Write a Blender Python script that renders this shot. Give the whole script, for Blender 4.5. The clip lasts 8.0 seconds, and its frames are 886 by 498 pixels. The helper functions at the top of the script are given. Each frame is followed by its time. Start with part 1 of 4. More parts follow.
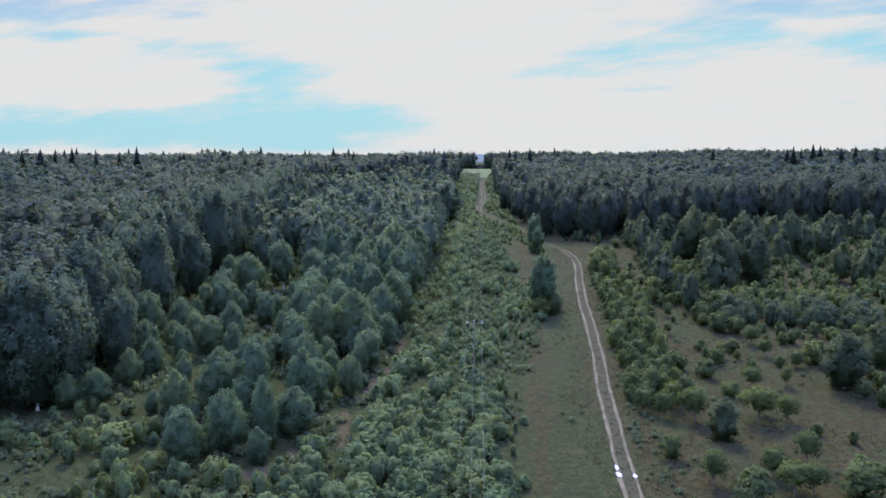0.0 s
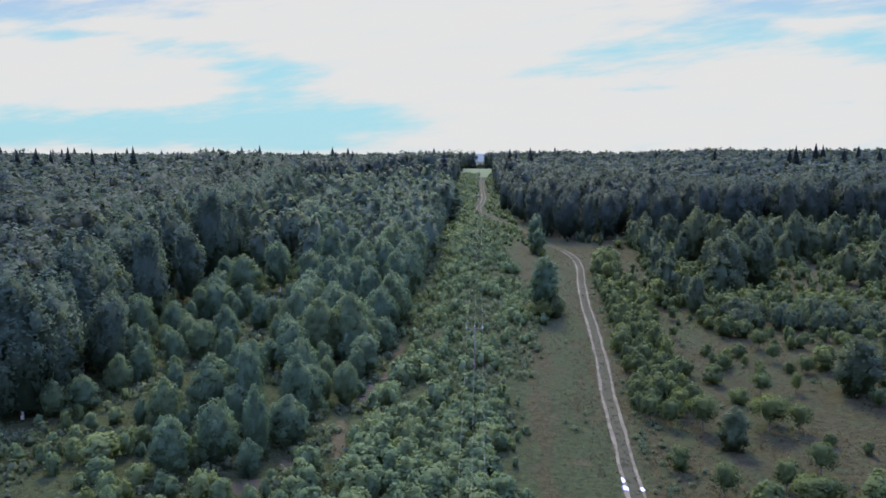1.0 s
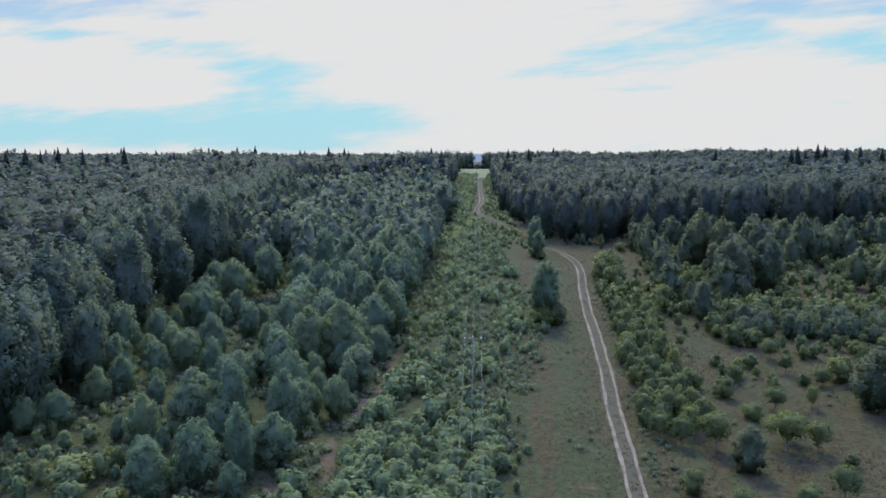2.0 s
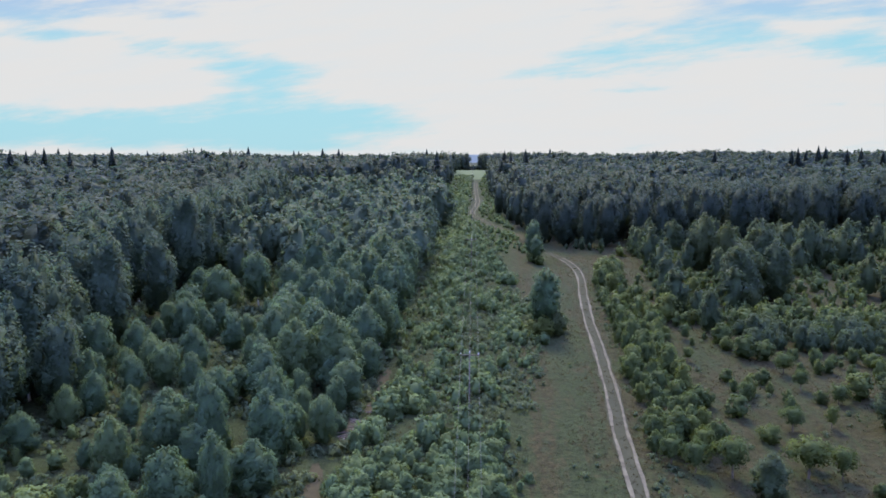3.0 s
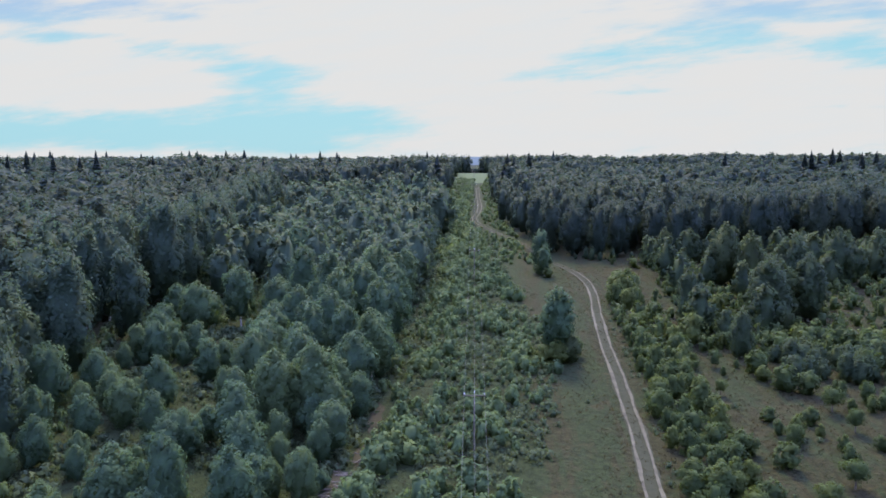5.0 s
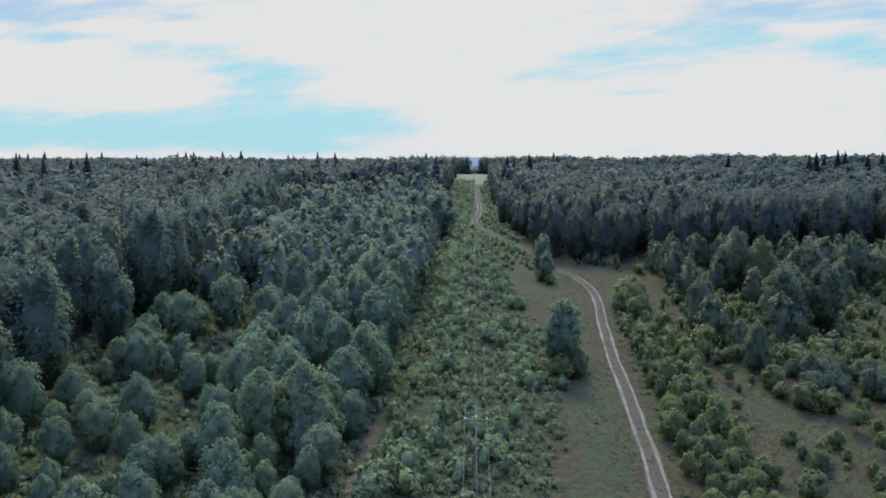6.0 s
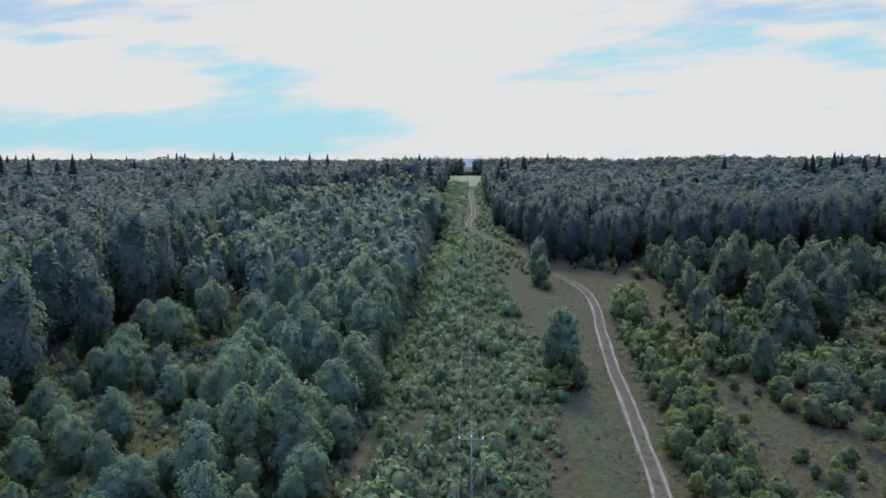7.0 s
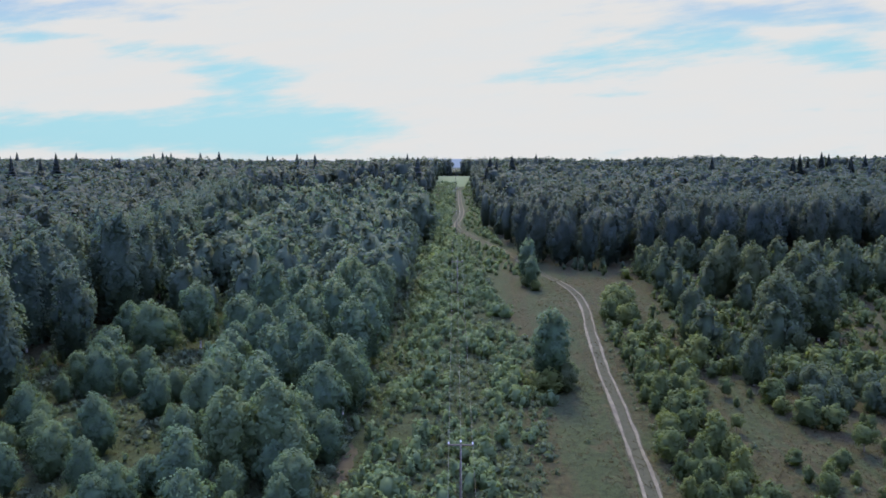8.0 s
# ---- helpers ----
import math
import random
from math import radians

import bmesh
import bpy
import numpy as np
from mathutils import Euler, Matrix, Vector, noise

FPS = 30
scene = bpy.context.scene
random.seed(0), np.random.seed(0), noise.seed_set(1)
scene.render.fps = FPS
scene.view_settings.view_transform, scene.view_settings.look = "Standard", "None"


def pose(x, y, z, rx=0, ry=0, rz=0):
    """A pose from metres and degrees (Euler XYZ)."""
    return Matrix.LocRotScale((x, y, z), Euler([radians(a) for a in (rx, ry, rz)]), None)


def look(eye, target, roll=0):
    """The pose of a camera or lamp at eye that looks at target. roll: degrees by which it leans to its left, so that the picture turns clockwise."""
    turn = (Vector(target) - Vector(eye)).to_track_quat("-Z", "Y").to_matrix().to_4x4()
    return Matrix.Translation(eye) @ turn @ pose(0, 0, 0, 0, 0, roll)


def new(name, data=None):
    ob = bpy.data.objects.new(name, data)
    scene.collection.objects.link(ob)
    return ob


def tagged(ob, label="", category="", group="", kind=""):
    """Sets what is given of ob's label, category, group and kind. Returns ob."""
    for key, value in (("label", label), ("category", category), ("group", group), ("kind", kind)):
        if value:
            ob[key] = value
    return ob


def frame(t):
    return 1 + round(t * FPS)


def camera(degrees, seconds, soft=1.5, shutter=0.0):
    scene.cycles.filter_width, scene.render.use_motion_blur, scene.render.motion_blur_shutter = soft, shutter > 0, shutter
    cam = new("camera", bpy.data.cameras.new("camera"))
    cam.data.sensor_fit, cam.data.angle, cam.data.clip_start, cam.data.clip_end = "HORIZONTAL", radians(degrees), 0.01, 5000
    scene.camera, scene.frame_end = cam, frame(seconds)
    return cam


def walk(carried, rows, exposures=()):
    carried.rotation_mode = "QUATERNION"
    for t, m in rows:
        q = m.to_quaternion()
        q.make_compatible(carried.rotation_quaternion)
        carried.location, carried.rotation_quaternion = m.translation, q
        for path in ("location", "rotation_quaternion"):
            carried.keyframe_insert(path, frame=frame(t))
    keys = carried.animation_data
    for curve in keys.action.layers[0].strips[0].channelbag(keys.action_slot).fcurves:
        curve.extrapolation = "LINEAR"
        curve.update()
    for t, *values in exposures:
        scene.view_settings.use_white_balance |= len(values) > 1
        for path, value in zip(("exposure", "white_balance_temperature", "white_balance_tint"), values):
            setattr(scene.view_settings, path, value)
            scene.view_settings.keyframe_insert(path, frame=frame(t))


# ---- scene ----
cam = camera(58.0, 8.0, soft=1.65)
PATH = [
    (0, (2.033, -6.573, 31.259), (1.86, -4.595, 31.026), -0.0),
    (0.5, (1.967, -5.053, 31.251), (1.79, -3.074, 31.017), 0.0),
    (1, (1.808, -2.93, 31.259), (1.635, -0.951, 31.025), 0.0),
    (1.5, (1.625, -0.15, 31.301), (1.453, 1.829, 31.067), 0.0),
    (3, (0.94, 10.312, 31.746), (0.784, 12.292, 31.514), 0.1),
    (3.5, (0.677, 13.942, 31.83), (0.519, 15.923, 31.6), 0.1),
    (4, (0.369, 17.872, 31.958), (0.211, 19.853, 31.728), 0.0),
    (4.5, (0.031, 21.592, 32.082), (-0.127, 23.573, 31.852), 0.0),
    (5, (-0.212, 25.431, 32.344), (-0.37, 27.411, 32.117), 0.1),
    (6.5, (-0.949, 35.062, 32.959), (-1.101, 37.043, 32.734), 0.1),
    (7, (-1.086, 37.382, 32.985), (-1.226, 39.365, 32.762), 0.1),
    (7.5, (-1.198, 38.637, 33.0), (-1.323, 40.621, 32.777), 0.1),
    (8, (-1.287, 38.978, 32.897), (-1.397, 40.963, 32.675), 0.2),
]
walk(cam, [(t, look(eye, target, roll)) for t, eye, target, roll in PATH])

# ---- world, sun, exposure ----
SUN_AZ, SUN_EL = -7.0, 44.0      # degrees: clockwise from +y, above the horizon
sun_data = bpy.data.lights.new("sun", "SUN")
sun_data.energy, sun_data.angle, sun_data.color = 3.7, radians(18), (1.0, 0.90, 0.56)
sun = new("sun", sun_data)
sd = Vector((math.sin(radians(SUN_AZ)) * math.cos(radians(SUN_EL)), math.cos(radians(SUN_AZ)) * math.cos(radians(SUN_EL)), math.sin(radians(SUN_EL))))
sun.matrix_world = look(sd * 300, (0, 0, 0))
scene.view_settings.exposure = 1.26


class Nodes:
    """Short hand for node trees."""

    def __init__(self, tree):
        self.tree = tree
        tree.nodes.clear()

    def add(self, kind, **settings):
        node = self.tree.nodes.new(kind)
        for key, value in settings.items():
            setattr(node, key, value)
        return node

    def link(self, a, b):
        self.tree.links.new(a, b)

    def put(self, socket, value):
        if isinstance(value, bpy.types.NodeSocket):
            self.link(value, socket)
        else:
            socket.default_value = value

    def math(self, op, a, b=0.0, c=0.0, clamp=False):
        node = self.add("ShaderNodeMath", operation=op, use_clamp=clamp)
        for n, v in enumerate((a, b, c)):
            self.put(node.inputs[n], v)
        return node.outputs[0]

    def mix(self, f, a, b, blend="MIX"):
        node = self.add("ShaderNodeMix", data_type="RGBA", blend_type=blend)
        self.put(node.inputs[0], f)
        self.put(node.inputs[6], a if isinstance(a, bpy.types.NodeSocket) else (*a, 1))
        self.put(node.inputs[7], b if isinstance(b, bpy.types.NodeSocket) else (*b, 1))
        return node.outputs[2]

    def noise(self, vec, scale, detail=3.0, rough=0.55):
        node = self.add("ShaderNodeTexNoise")
        if vec is not None:
            self.link(vec, node.inputs["Vector"])
        node.inputs["Scale"].default_value, node.inputs["Detail"].default_value, node.inputs["Roughness"].default_value = scale, detail, rough
        return node.outputs[0]

    def ramp(self, f, lo, hi):
        node = self.add("ShaderNodeMapRange", interpolation_type="SMOOTHSTEP")
        self.put(node.inputs[0], f)
        node.inputs[1].default_value, node.inputs[2].default_value = lo, hi
        return node.outputs[0]


world = bpy.data.worlds.new("sky")
scene.world = world
world.use_nodes = True
w = Nodes(world.node_tree)
sky = w.add("ShaderNodeTexSky", sky_type="NISHITA", sun_disc=False)
sky.sun_elevation, sky.sun_rotation = radians(SUN_EL), radians(SUN_AZ)
sky.air_density, sky.dust_density, sky.ozone_density = 1.0, 0.6, 2.5
co = w.add("ShaderNodeTexCoord")
sep = w.add("ShaderNodeSeparateXYZ")
w.link(co.outputs["Generated"], sep.inputs[0])
dx, dy, dz = sep.outputs
ahead = w.math("MAXIMUM", w.math("ABSOLUTE", dy), 0.05)
az = w.math("DIVIDE", dx, ahead)
el = w.math("DIVIDE", dz, ahead)
flat = w.add("ShaderNodeCombineXYZ")
w.put(flat.inputs[0], w.math("MULTIPLY", az, 1.0))
w.put(flat.inputs[1], w.math("MULTIPLY", w.math("ADD", el, w.math("MULTIPLY", az, -0.10)), 5.5))
warp = w.noise(flat.outputs[0], 3.2, 5.0, 0.6)
fine = w.noise(flat.outputs[0], 9.0, 5.0, 0.6)


def patch(a, e, ra, re, gain):
    """A soft opening in the cloud sheet round azimuth a, elevation e (tangents)."""
    u = w.math("DIVIDE", w.math("SUBTRACT", az, a), ra)
    v = w.math("DIVIDE", w.math("SUBTRACT", el, e), re)
    s = w.math("ADD", w.math("MULTIPLY", u, u), w.math("MULTIPLY", v, v))
    return w.math("MULTIPLY", w.math("POWER", 2.718, w.math("MULTIPLY", s, -1.0)), gain)


# Clear gaps (and, with a minus, thicker cloud) low in the sky ahead.
openings = [(-0.62, 0.034, 0.36, 0.026, 1.3), (-0.30, 0.042, 0.15, 0.034, 1.2), (-0.15, 0.045, 0.13, 0.032, 0.45),
            (-0.315, 0.086, 0.07, 0.020, 0.8), (-0.36, 0.120, 0.09, 0.016, 0.62), (-0.43, 0.138, 0.09, 0.011, 0.8), (-0.27, 0.106, 0.09, 0.013, 0.7), (-0.55, 0.153, 0.13, 0.007, 0.8),
            (-0.64, 0.182, 0.12, 0.018, 1.0), (-0.50, 0.190, 0.10, 0.007, 0.6), (-0.42, 0.174, 0.05, 0.006, 0.6), (-0.60, 0.117, 0.06, 0.005, 0.8), (-0.66, 0.100, 0.04, 0.007, 0.7),
            (0.04, 0.102, 0.08, 0.012, 0.9), (0.13, 0.120, 0.09, 0.018, 0.85), (0.18, 0.145, 0.09, 0.022, 0.75), (0.25, 0.172, 0.08, 0.022, 0.75), (0.30, 0.142, 0.05, 0.012, 0.8)]
more_openings = [(0.335, 0.174, 0.05, 0.010, 0.8), (0.40, 0.138, 0.05, 0.016, 1.1), (0.45, 0.118, 0.05, 0.014, 1.0), (0.43, 0.172, 0.05, 0.012, 1.0), (0.10, 0.080, 0.09, 0.004, 0.5), (0.39, 0.060, 0.08, 0.005, 0.6)]
banks = [(-0.56, 0.106, 0.15, 0.030, -1.7), (-0.44, 0.083, 0.07, 0.016, -1.4), (-0.38, 0.158, 0.14, 0.009, -1.1), (-0.10, 0.150, 0.17, 0.070, -1.3), (0.24, 0.045, 0.34, 0.034, -1.0), (0.36, 0.154, 0.06, 0.006, -0.9), (0.36, 0.096, 0.14, 0.010, -0.6), (-0.30, 0.003, 0.45, 0.005, -0.4)]
total = w.math("MULTIPLY", w.math("SUBTRACT", warp, 0.53), 1.8)
total = w.math("ADD", total, w.math("MULTIPLY", w.math("SUBTRACT", fine, 0.5), 3.2))
for opening in openings + more_openings + banks:
    total = w.math("ADD", total, patch(*opening))
clear = w.ramp(total, -0.15, 1.25)
tint = w.mix(1.0, sky.outputs[0], (0.062, 0.085, 0.085), "MULTIPLY")
blue = w.mix(0.9, tint, w.mix(w.ramp(el, 0.13, 0.20), (0.40, 0.71, 0.84), (0.44, 0.60, 0.82)))
tone = w.mix(w.ramp(fine, 0.35, 0.7), (0.77, 0.77, 0.77), (0.75, 0.77, 0.785))
shade = w.mix(clear, tone, blue)
# A clouded sky is brighter overhead than near the horizon.
high = w.ramp(dz, 0.195, 0.48)
lift = w.mix(high, (1.0, 1.0, 1.0), (2.9, 3.5, 10.4))
shade = w.mix(1.0, shade, lift, "MULTIPLY")
back = w.add("ShaderNodeBackground")
w.link(shade, back.inputs[0])
back.inputs[1].default_value = 0.417
w.link(back.outputs[0], w.add("ShaderNodeOutputWorld").inputs[0])


# ---- materials ----
def material(name):
    m = bpy.data.materials.new(name)
    m.use_nodes = True
    return m, Nodes(m.node_tree)


def finish(n, colour, rough=0.7, bump=None, strength=0.3, distance=0.02, spec=0.3, translucent=0.0):
    b = n.add("ShaderNodeBsdfPrincipled")
    n.put(b.inputs["Base Color"], colour if isinstance(colour, bpy.types.NodeSocket) else (*colour, 1))
    n.put(b.inputs["Roughness"], rough)
    b.inputs["Specular IOR Level"].default_value = spec
    if bump is not None:
        bp = n.add("ShaderNodeBump")
        n.link(bump, bp.inputs["Height"])
        bp.inputs["Strength"].default_value, bp.inputs["Distance"].default_value = strength, distance
        n.link(bp.outputs[0], b.inputs["Normal"])
    out = b.outputs[0]
    if translucent:
        tr = n.add("ShaderNodeBsdfTranslucent")
        n.put(tr.inputs[0], colour)
        mx = n.add("ShaderNodeMixShader")
        mx.inputs[0].default_value = translucent
        n.link(out, mx.inputs[1])
        n.link(tr.outputs[0], mx.inputs[2])
        out = mx.outputs[0]
    n.link(out, n.add("ShaderNodeOutputMaterial").inputs[0])
    return b


def leaf_material(name, dark, light, dry):
    """Foliage: varies from plant to plant, clump to clump and leaf to leaf."""
    m, n = material(name)
    isl = n.add("ShaderNodeNewGeometry").outputs["Random Per Island"]
    obj = n.add("ShaderNodeObjectInfo").outputs["Random"]
    pos = n.add("ShaderNodeTexCoord").outputs["Object"]
    tone = n.math("ADD", n.math("MULTIPLY_ADD", isl, 0.20, 0.26), n.math("MULTIPLY", n.ramp(n.noise(pos, 1.3, 3.0, 0.6), 0.36, 0.64), 0.26))
    c = n.mix(tone, dark, light)
    c = n.mix(n.math("MULTIPLY", n.ramp(obj, 0.5, 1.0), 0.4), c, dry)
    c = n.mix(n.math("MULTIPLY", n.ramp(n.noise(pos, 0.30, 2.0), 0.42, 0.72), 0.35), c, dark)
    # Whole trees differ too, where many stand in one mesh.
    c = n.mix(n.math("MULTIPLY", n.ramp(n.noise(pos, 0.085, 2.0, 0.7), 0.46, 0.66), 0.35), c, dry)
    finish(n, c, 0.7, spec=0.08, translucent=0.54)
    return m


BIRCH_LEAF = leaf_material("birch_leaves", (0.035, 0.060, 0.036), (0.082, 0.140, 0.043), (0.106, 0.146, 0.041))
OLD_LEAF = leaf_material("old_birch_leaves", (0.032, 0.052, 0.033), (0.064, 0.104, 0.042), (0.080, 0.108, 0.040))
# Leans bluer than the other broadleaf greens: some haze is put into it.
FOREST_LEAF = leaf_material("hazed_forest_leaves", (0.024, 0.038, 0.026), (0.043, 0.068, 0.032), (0.053, 0.071, 0.030))
GROVE_LEAF = leaf_material("grove_leaves", (0.025, 0.039, 0.024), (0.068, 0.104, 0.031), (0.092, 0.112, 0.029))
WILLOW_LEAF = leaf_material("willow_leaves", (0.045, 0.074, 0.034), (0.108, 0.164, 0.047), (0.136, 0.164, 0.040))
SHRUB_LEAF = leaf_material("shrub_leaves", (0.023, 0.036, 0.017), (0.088, 0.128, 0.026), (0.122, 0.142, 0.025))
WEED_LEAF = leaf_material("weed_leaves", (0.038, 0.058, 0.028), (0.086, 0.118, 0.042), (0.100, 0.116, 0.042))
SPRUCE_LEAF = leaf_material("spruce_needles", (0.019, 0.029, 0.021), (0.036, 0.053, 0.032), (0.034, 0.050, 0.031))


def bark_material(name, pale, dark, lo, hi):
    m, n = material(name)
    pos = n.add("ShaderNodeTexCoord").outputs["Object"]
    stretch = n.add("ShaderNodeMapping")
    n.link(pos, stretch.inputs[0])
    stretch.inputs["Scale"].default_value = (1, 1, 3.5)
    k = n.noise(stretch.outputs[0], 2.2, 4.0)
    finish(n, n.mix(n.ramp(k, lo, hi), dark, pale), 0.8, k, 0.5, 0.02)
    return m


BIRCH_BARK = bark_material("birch_bark", (0.36, 0.36, 0.26), (0.05, 0.045, 0.033), 0.36, 0.48)
DARK_BARK = bark_material("dark_bark", (0.115, 0.098, 0.058), (0.042, 0.036, 0.021), 0.3, 0.7)


def ground_material():
    """Rough meadow: green and straw patches, streaks along the strip, bare earth here and there."""
    m, n = material("meadow_ground")
    pos = n.add("ShaderNodeTexCoord").outputs["Object"]
    along = n.add("ShaderNodeMapping")
    n.link(pos, along.inputs[0])
    along.inputs["Scale"].default_value = (1.0, 0.28, 1.0)
    big, mid = n.noise(pos, 0.05, 4.0, 0.6), n.noise(along.outputs[0], 0.45, 5.0, 0.65)
    small, tiny = n.noise(pos, 1.3, 5.0, 0.7), n.noise(pos, 6.0, 4.0, 0.7)
    grain = n.math("ADD", n.math("MULTIPLY", n.ramp(small, 0.3, 0.7), 0.55), n.math("MULTIPLY", n.ramp(tiny, 0.3, 0.7), 0.45))
    green = n.mix(grain, (0.009, 0.0115, 0.0045), (0.032, 0.041, 0.0120))
    straw = n.mix(grain, (0.008, 0.0075, 0.0029), (0.041, 0.0378, 0.0130))
    # Green runs along the track, straw over the open meadow.
    side = n.add("ShaderNodeSeparateXYZ")
    n.link(pos, side.inputs[0])
    lane = n.math("ABSOLUTE", n.math("SUBTRACT", side.outputs[0], -32.0))
    lush = n.math("MULTIPLY", n.math("SUBTRACT", 1.0, n.ramp(lane, 31.0, 38.0)), 0.32)
    dry = n.math("ADD", 0.12, n.math("MULTIPLY", n.ramp(lane, 29.0, 38.0), 0.52))
    strip = n.math("ABSOLUTE", n.math("SUBTRACT", side.outputs[0], 11.0))
    lush = n.math("ADD", lush, n.math("MULTIPLY", n.math("SUBTRACT", 1.0, n.ramp(strip, 1.2, 5.5)), 0.15))
    wet = n.math("SUBTRACT", n.math("ADD", n.math("MULTIPLY", big, 0.45), n.math("MULTIPLY", mid, 0.55)), lush)
    lines = n.add("ShaderNodeMapping")
    n.link(pos, lines.inputs[0])
    lines.inputs["Scale"].default_value = (1.4, 0.035, 1.0)
    wet = n.math("ADD", wet, n.math("MULTIPLY", n.math("SUBTRACT", n.noise(lines.outputs[0], 1.0, 3.0, 0.6), 0.5), 0.60))
    c = n.mix(n.ramp(wet, 0.36, 0.55), green, straw)
    herbs = n.mix(grain, (0.009, 0.013, 0.005), (0.035, 0.043, 0.015))
    c = n.mix(n.math("MULTIPLY", n.ramp(n.noise(pos, 0.42, 5.0, 0.7), 0.53, 0.64), 0.75), c, herbs)
    russet = n.mix(grain, (0.013, 0.011, 0.0045), (0.056, 0.046, 0.0170))
    c = n.mix(n.math("MULTIPLY", n.ramp(n.noise(pos, 0.27, 5.0, 0.75), 0.56, 0.66), dry), c, russet)
    soil = n.mix(grain, (0.011, 0.010, 0.004), (0.046, 0.038, 0.016))
    c = n.mix(n.math("MULTIPLY", n.ramp(n.noise(pos, 0.16, 5.0, 0.7), 0.58, 0.70), dry), c, soil)
    finish(n, c, 0.95, small, 1.0, 0.3, spec=0.03)
    return m


def dirt_material():
    m, n = material("track_dirt")
    pos = n.add("ShaderNodeTexCoord").outputs["Object"]
    a, b = n.noise(pos, 0.6, 5.0, 0.65), n.noise(pos, 7.0, 4.0, 0.7)
    c = n.mix(n.ramp(a, 0.32, 0.68), (0.050, 0.0455, 0.023), (0.098, 0.090, 0.045))
    c = n.mix(n.math("MULTIPLY", b, 0.45), c, (0.070, 0.060, 0.038))
    finish(n, c, 0.92, b, 0.6, 0.05, spec=0.03)
    return m


def plain_material(name, a, b, scale, rough, bump=0.2):
    m, n = material(name)
    pos = n.add("ShaderNodeTexCoord").outputs["Object"]
    k = n.noise(pos, scale, 4.0, 0.6)
    finish(n, n.mix(k, a, b), rough, k, bump, 0.05, spec=0.3 if rough < 0.9 else 0.02)
    return m


def grass_material(name, a, b):
    m, n = material(name)
    isl = n.add("ShaderNodeNewGeometry").outputs["Random Per Island"]
    finish(n, n.mix(isl, a, b), 0.9, spec=0.03, translucent=0.5)
    return m


GROUND = ground_material()
EARTH = plain_material("bare_earth", (0.016, 0.0145, 0.006), (0.054, 0.046, 0.021), 1.1, 0.95, 0.8)
DEADWOOD = plain_material("dead_branches", (0.08, 0.068, 0.042), (0.19, 0.16, 0.10), 6.0, 0.95, 0.4)
DIRT = dirt_material()
VERGE = plain_material("trodden_grass", (0.018, 0.021, 0.009), (0.046, 0.044, 0.021), 1.4, 0.95, 0.6)
FIELD = plain_material("hay_field", (0.052, 0.070, 0.027), (0.070, 0.087, 0.034), 0.05, 0.95)
# Distance haze is put into this colour: greyer and bluer than the woods.
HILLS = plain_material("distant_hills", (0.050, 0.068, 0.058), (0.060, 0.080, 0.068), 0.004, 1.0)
STRAW = grass_material("straw_grass", (0.032, 0.029, 0.012), (0.074, 0.065, 0.026))
GRASS = grass_material("green_grass", (0.034, 0.042, 0.016), (0.066, 0.076, 0.029))
WOOD = plain_material("weathered_pole_wood", (0.034, 0.031, 0.016), (0.074, 0.067, 0.036), 3.0, 0.85)
PORCELAIN = plain_material("white_porcelain", (0.42, 0.43, 0.34), (0.55, 0.55, 0.44), 4.0, 0.25, 0.0)
m, n = material("aluminium_wire")
finish(n, (0.10, 0.105, 0.075), 0.6, spec=0.2).inputs["Metallic"].default_value = 0.0
WIRE = m
# Pale base colour and raised IOR paint in the bright sky mirrored by puddles.
m, n = material("puddle_water_painted_sheen")
finish(n, (0.30, 0.29, 0.28), 0.03, spec=1.0).inputs["IOR"].default_value = 1.8
WATER = m


# ---- mesh helpers ----
def mesh_from(name, verts, faces, mat, smooth=False, normals=None):
    """A mesh from an array of places and an array of faces that all have the same number of corners."""
    verts, faces = np.asarray(verts, np.float32), np.asarray(faces, np.int32)
    me = bpy.data.meshes.new(name)
    k = faces.shape[1]
    me.vertices.add(len(verts))
    me.vertices.foreach_set("co", verts.ravel())
    me.loops.add(faces.size)
    me.loops.foreach_set("vertex_index", faces.ravel())
    me.polygons.add(len(faces))
    me.polygons.foreach_set("loop_start", np.arange(0, faces.size, k, dtype=np.int32))
    me.update(calc_edges=True)
    if smooth:
        me.polygons.foreach_set("use_smooth", np.ones(len(faces), bool))
    if normals is not None:
        me.normals_split_custom_set_from_vertices(np.asarray(normals, np.float32))
    me.materials.append(mat)
    return me


def part(name, me, parent, label=""):
    ob = new(name, me)
    ob.parent = parent
    if label:
        ob["label"] = label
    return ob


def ground_z(x, y):
    """Height of the land: a long even slope up to a plateau, with slight swells."""
    x, y = np.asarray(x, float), np.asarray(y, float)
    t = np.clip(y, 0, 600)
    z = -3.2 + 0.041 * (t - 80)
    swell = 0.25 * np.sin(x * 0.11 + 1.0) * np.sin(y * 0.07) + 0.12 * np.sin(x * 0.31 + y * 0.23)
    return z + swell * np.clip((450 - y) / 200, 0, 1)


def unit(v):
    return v / np.maximum(np.linalg.norm(v, axis=-1, keepdims=True), 1e-6)


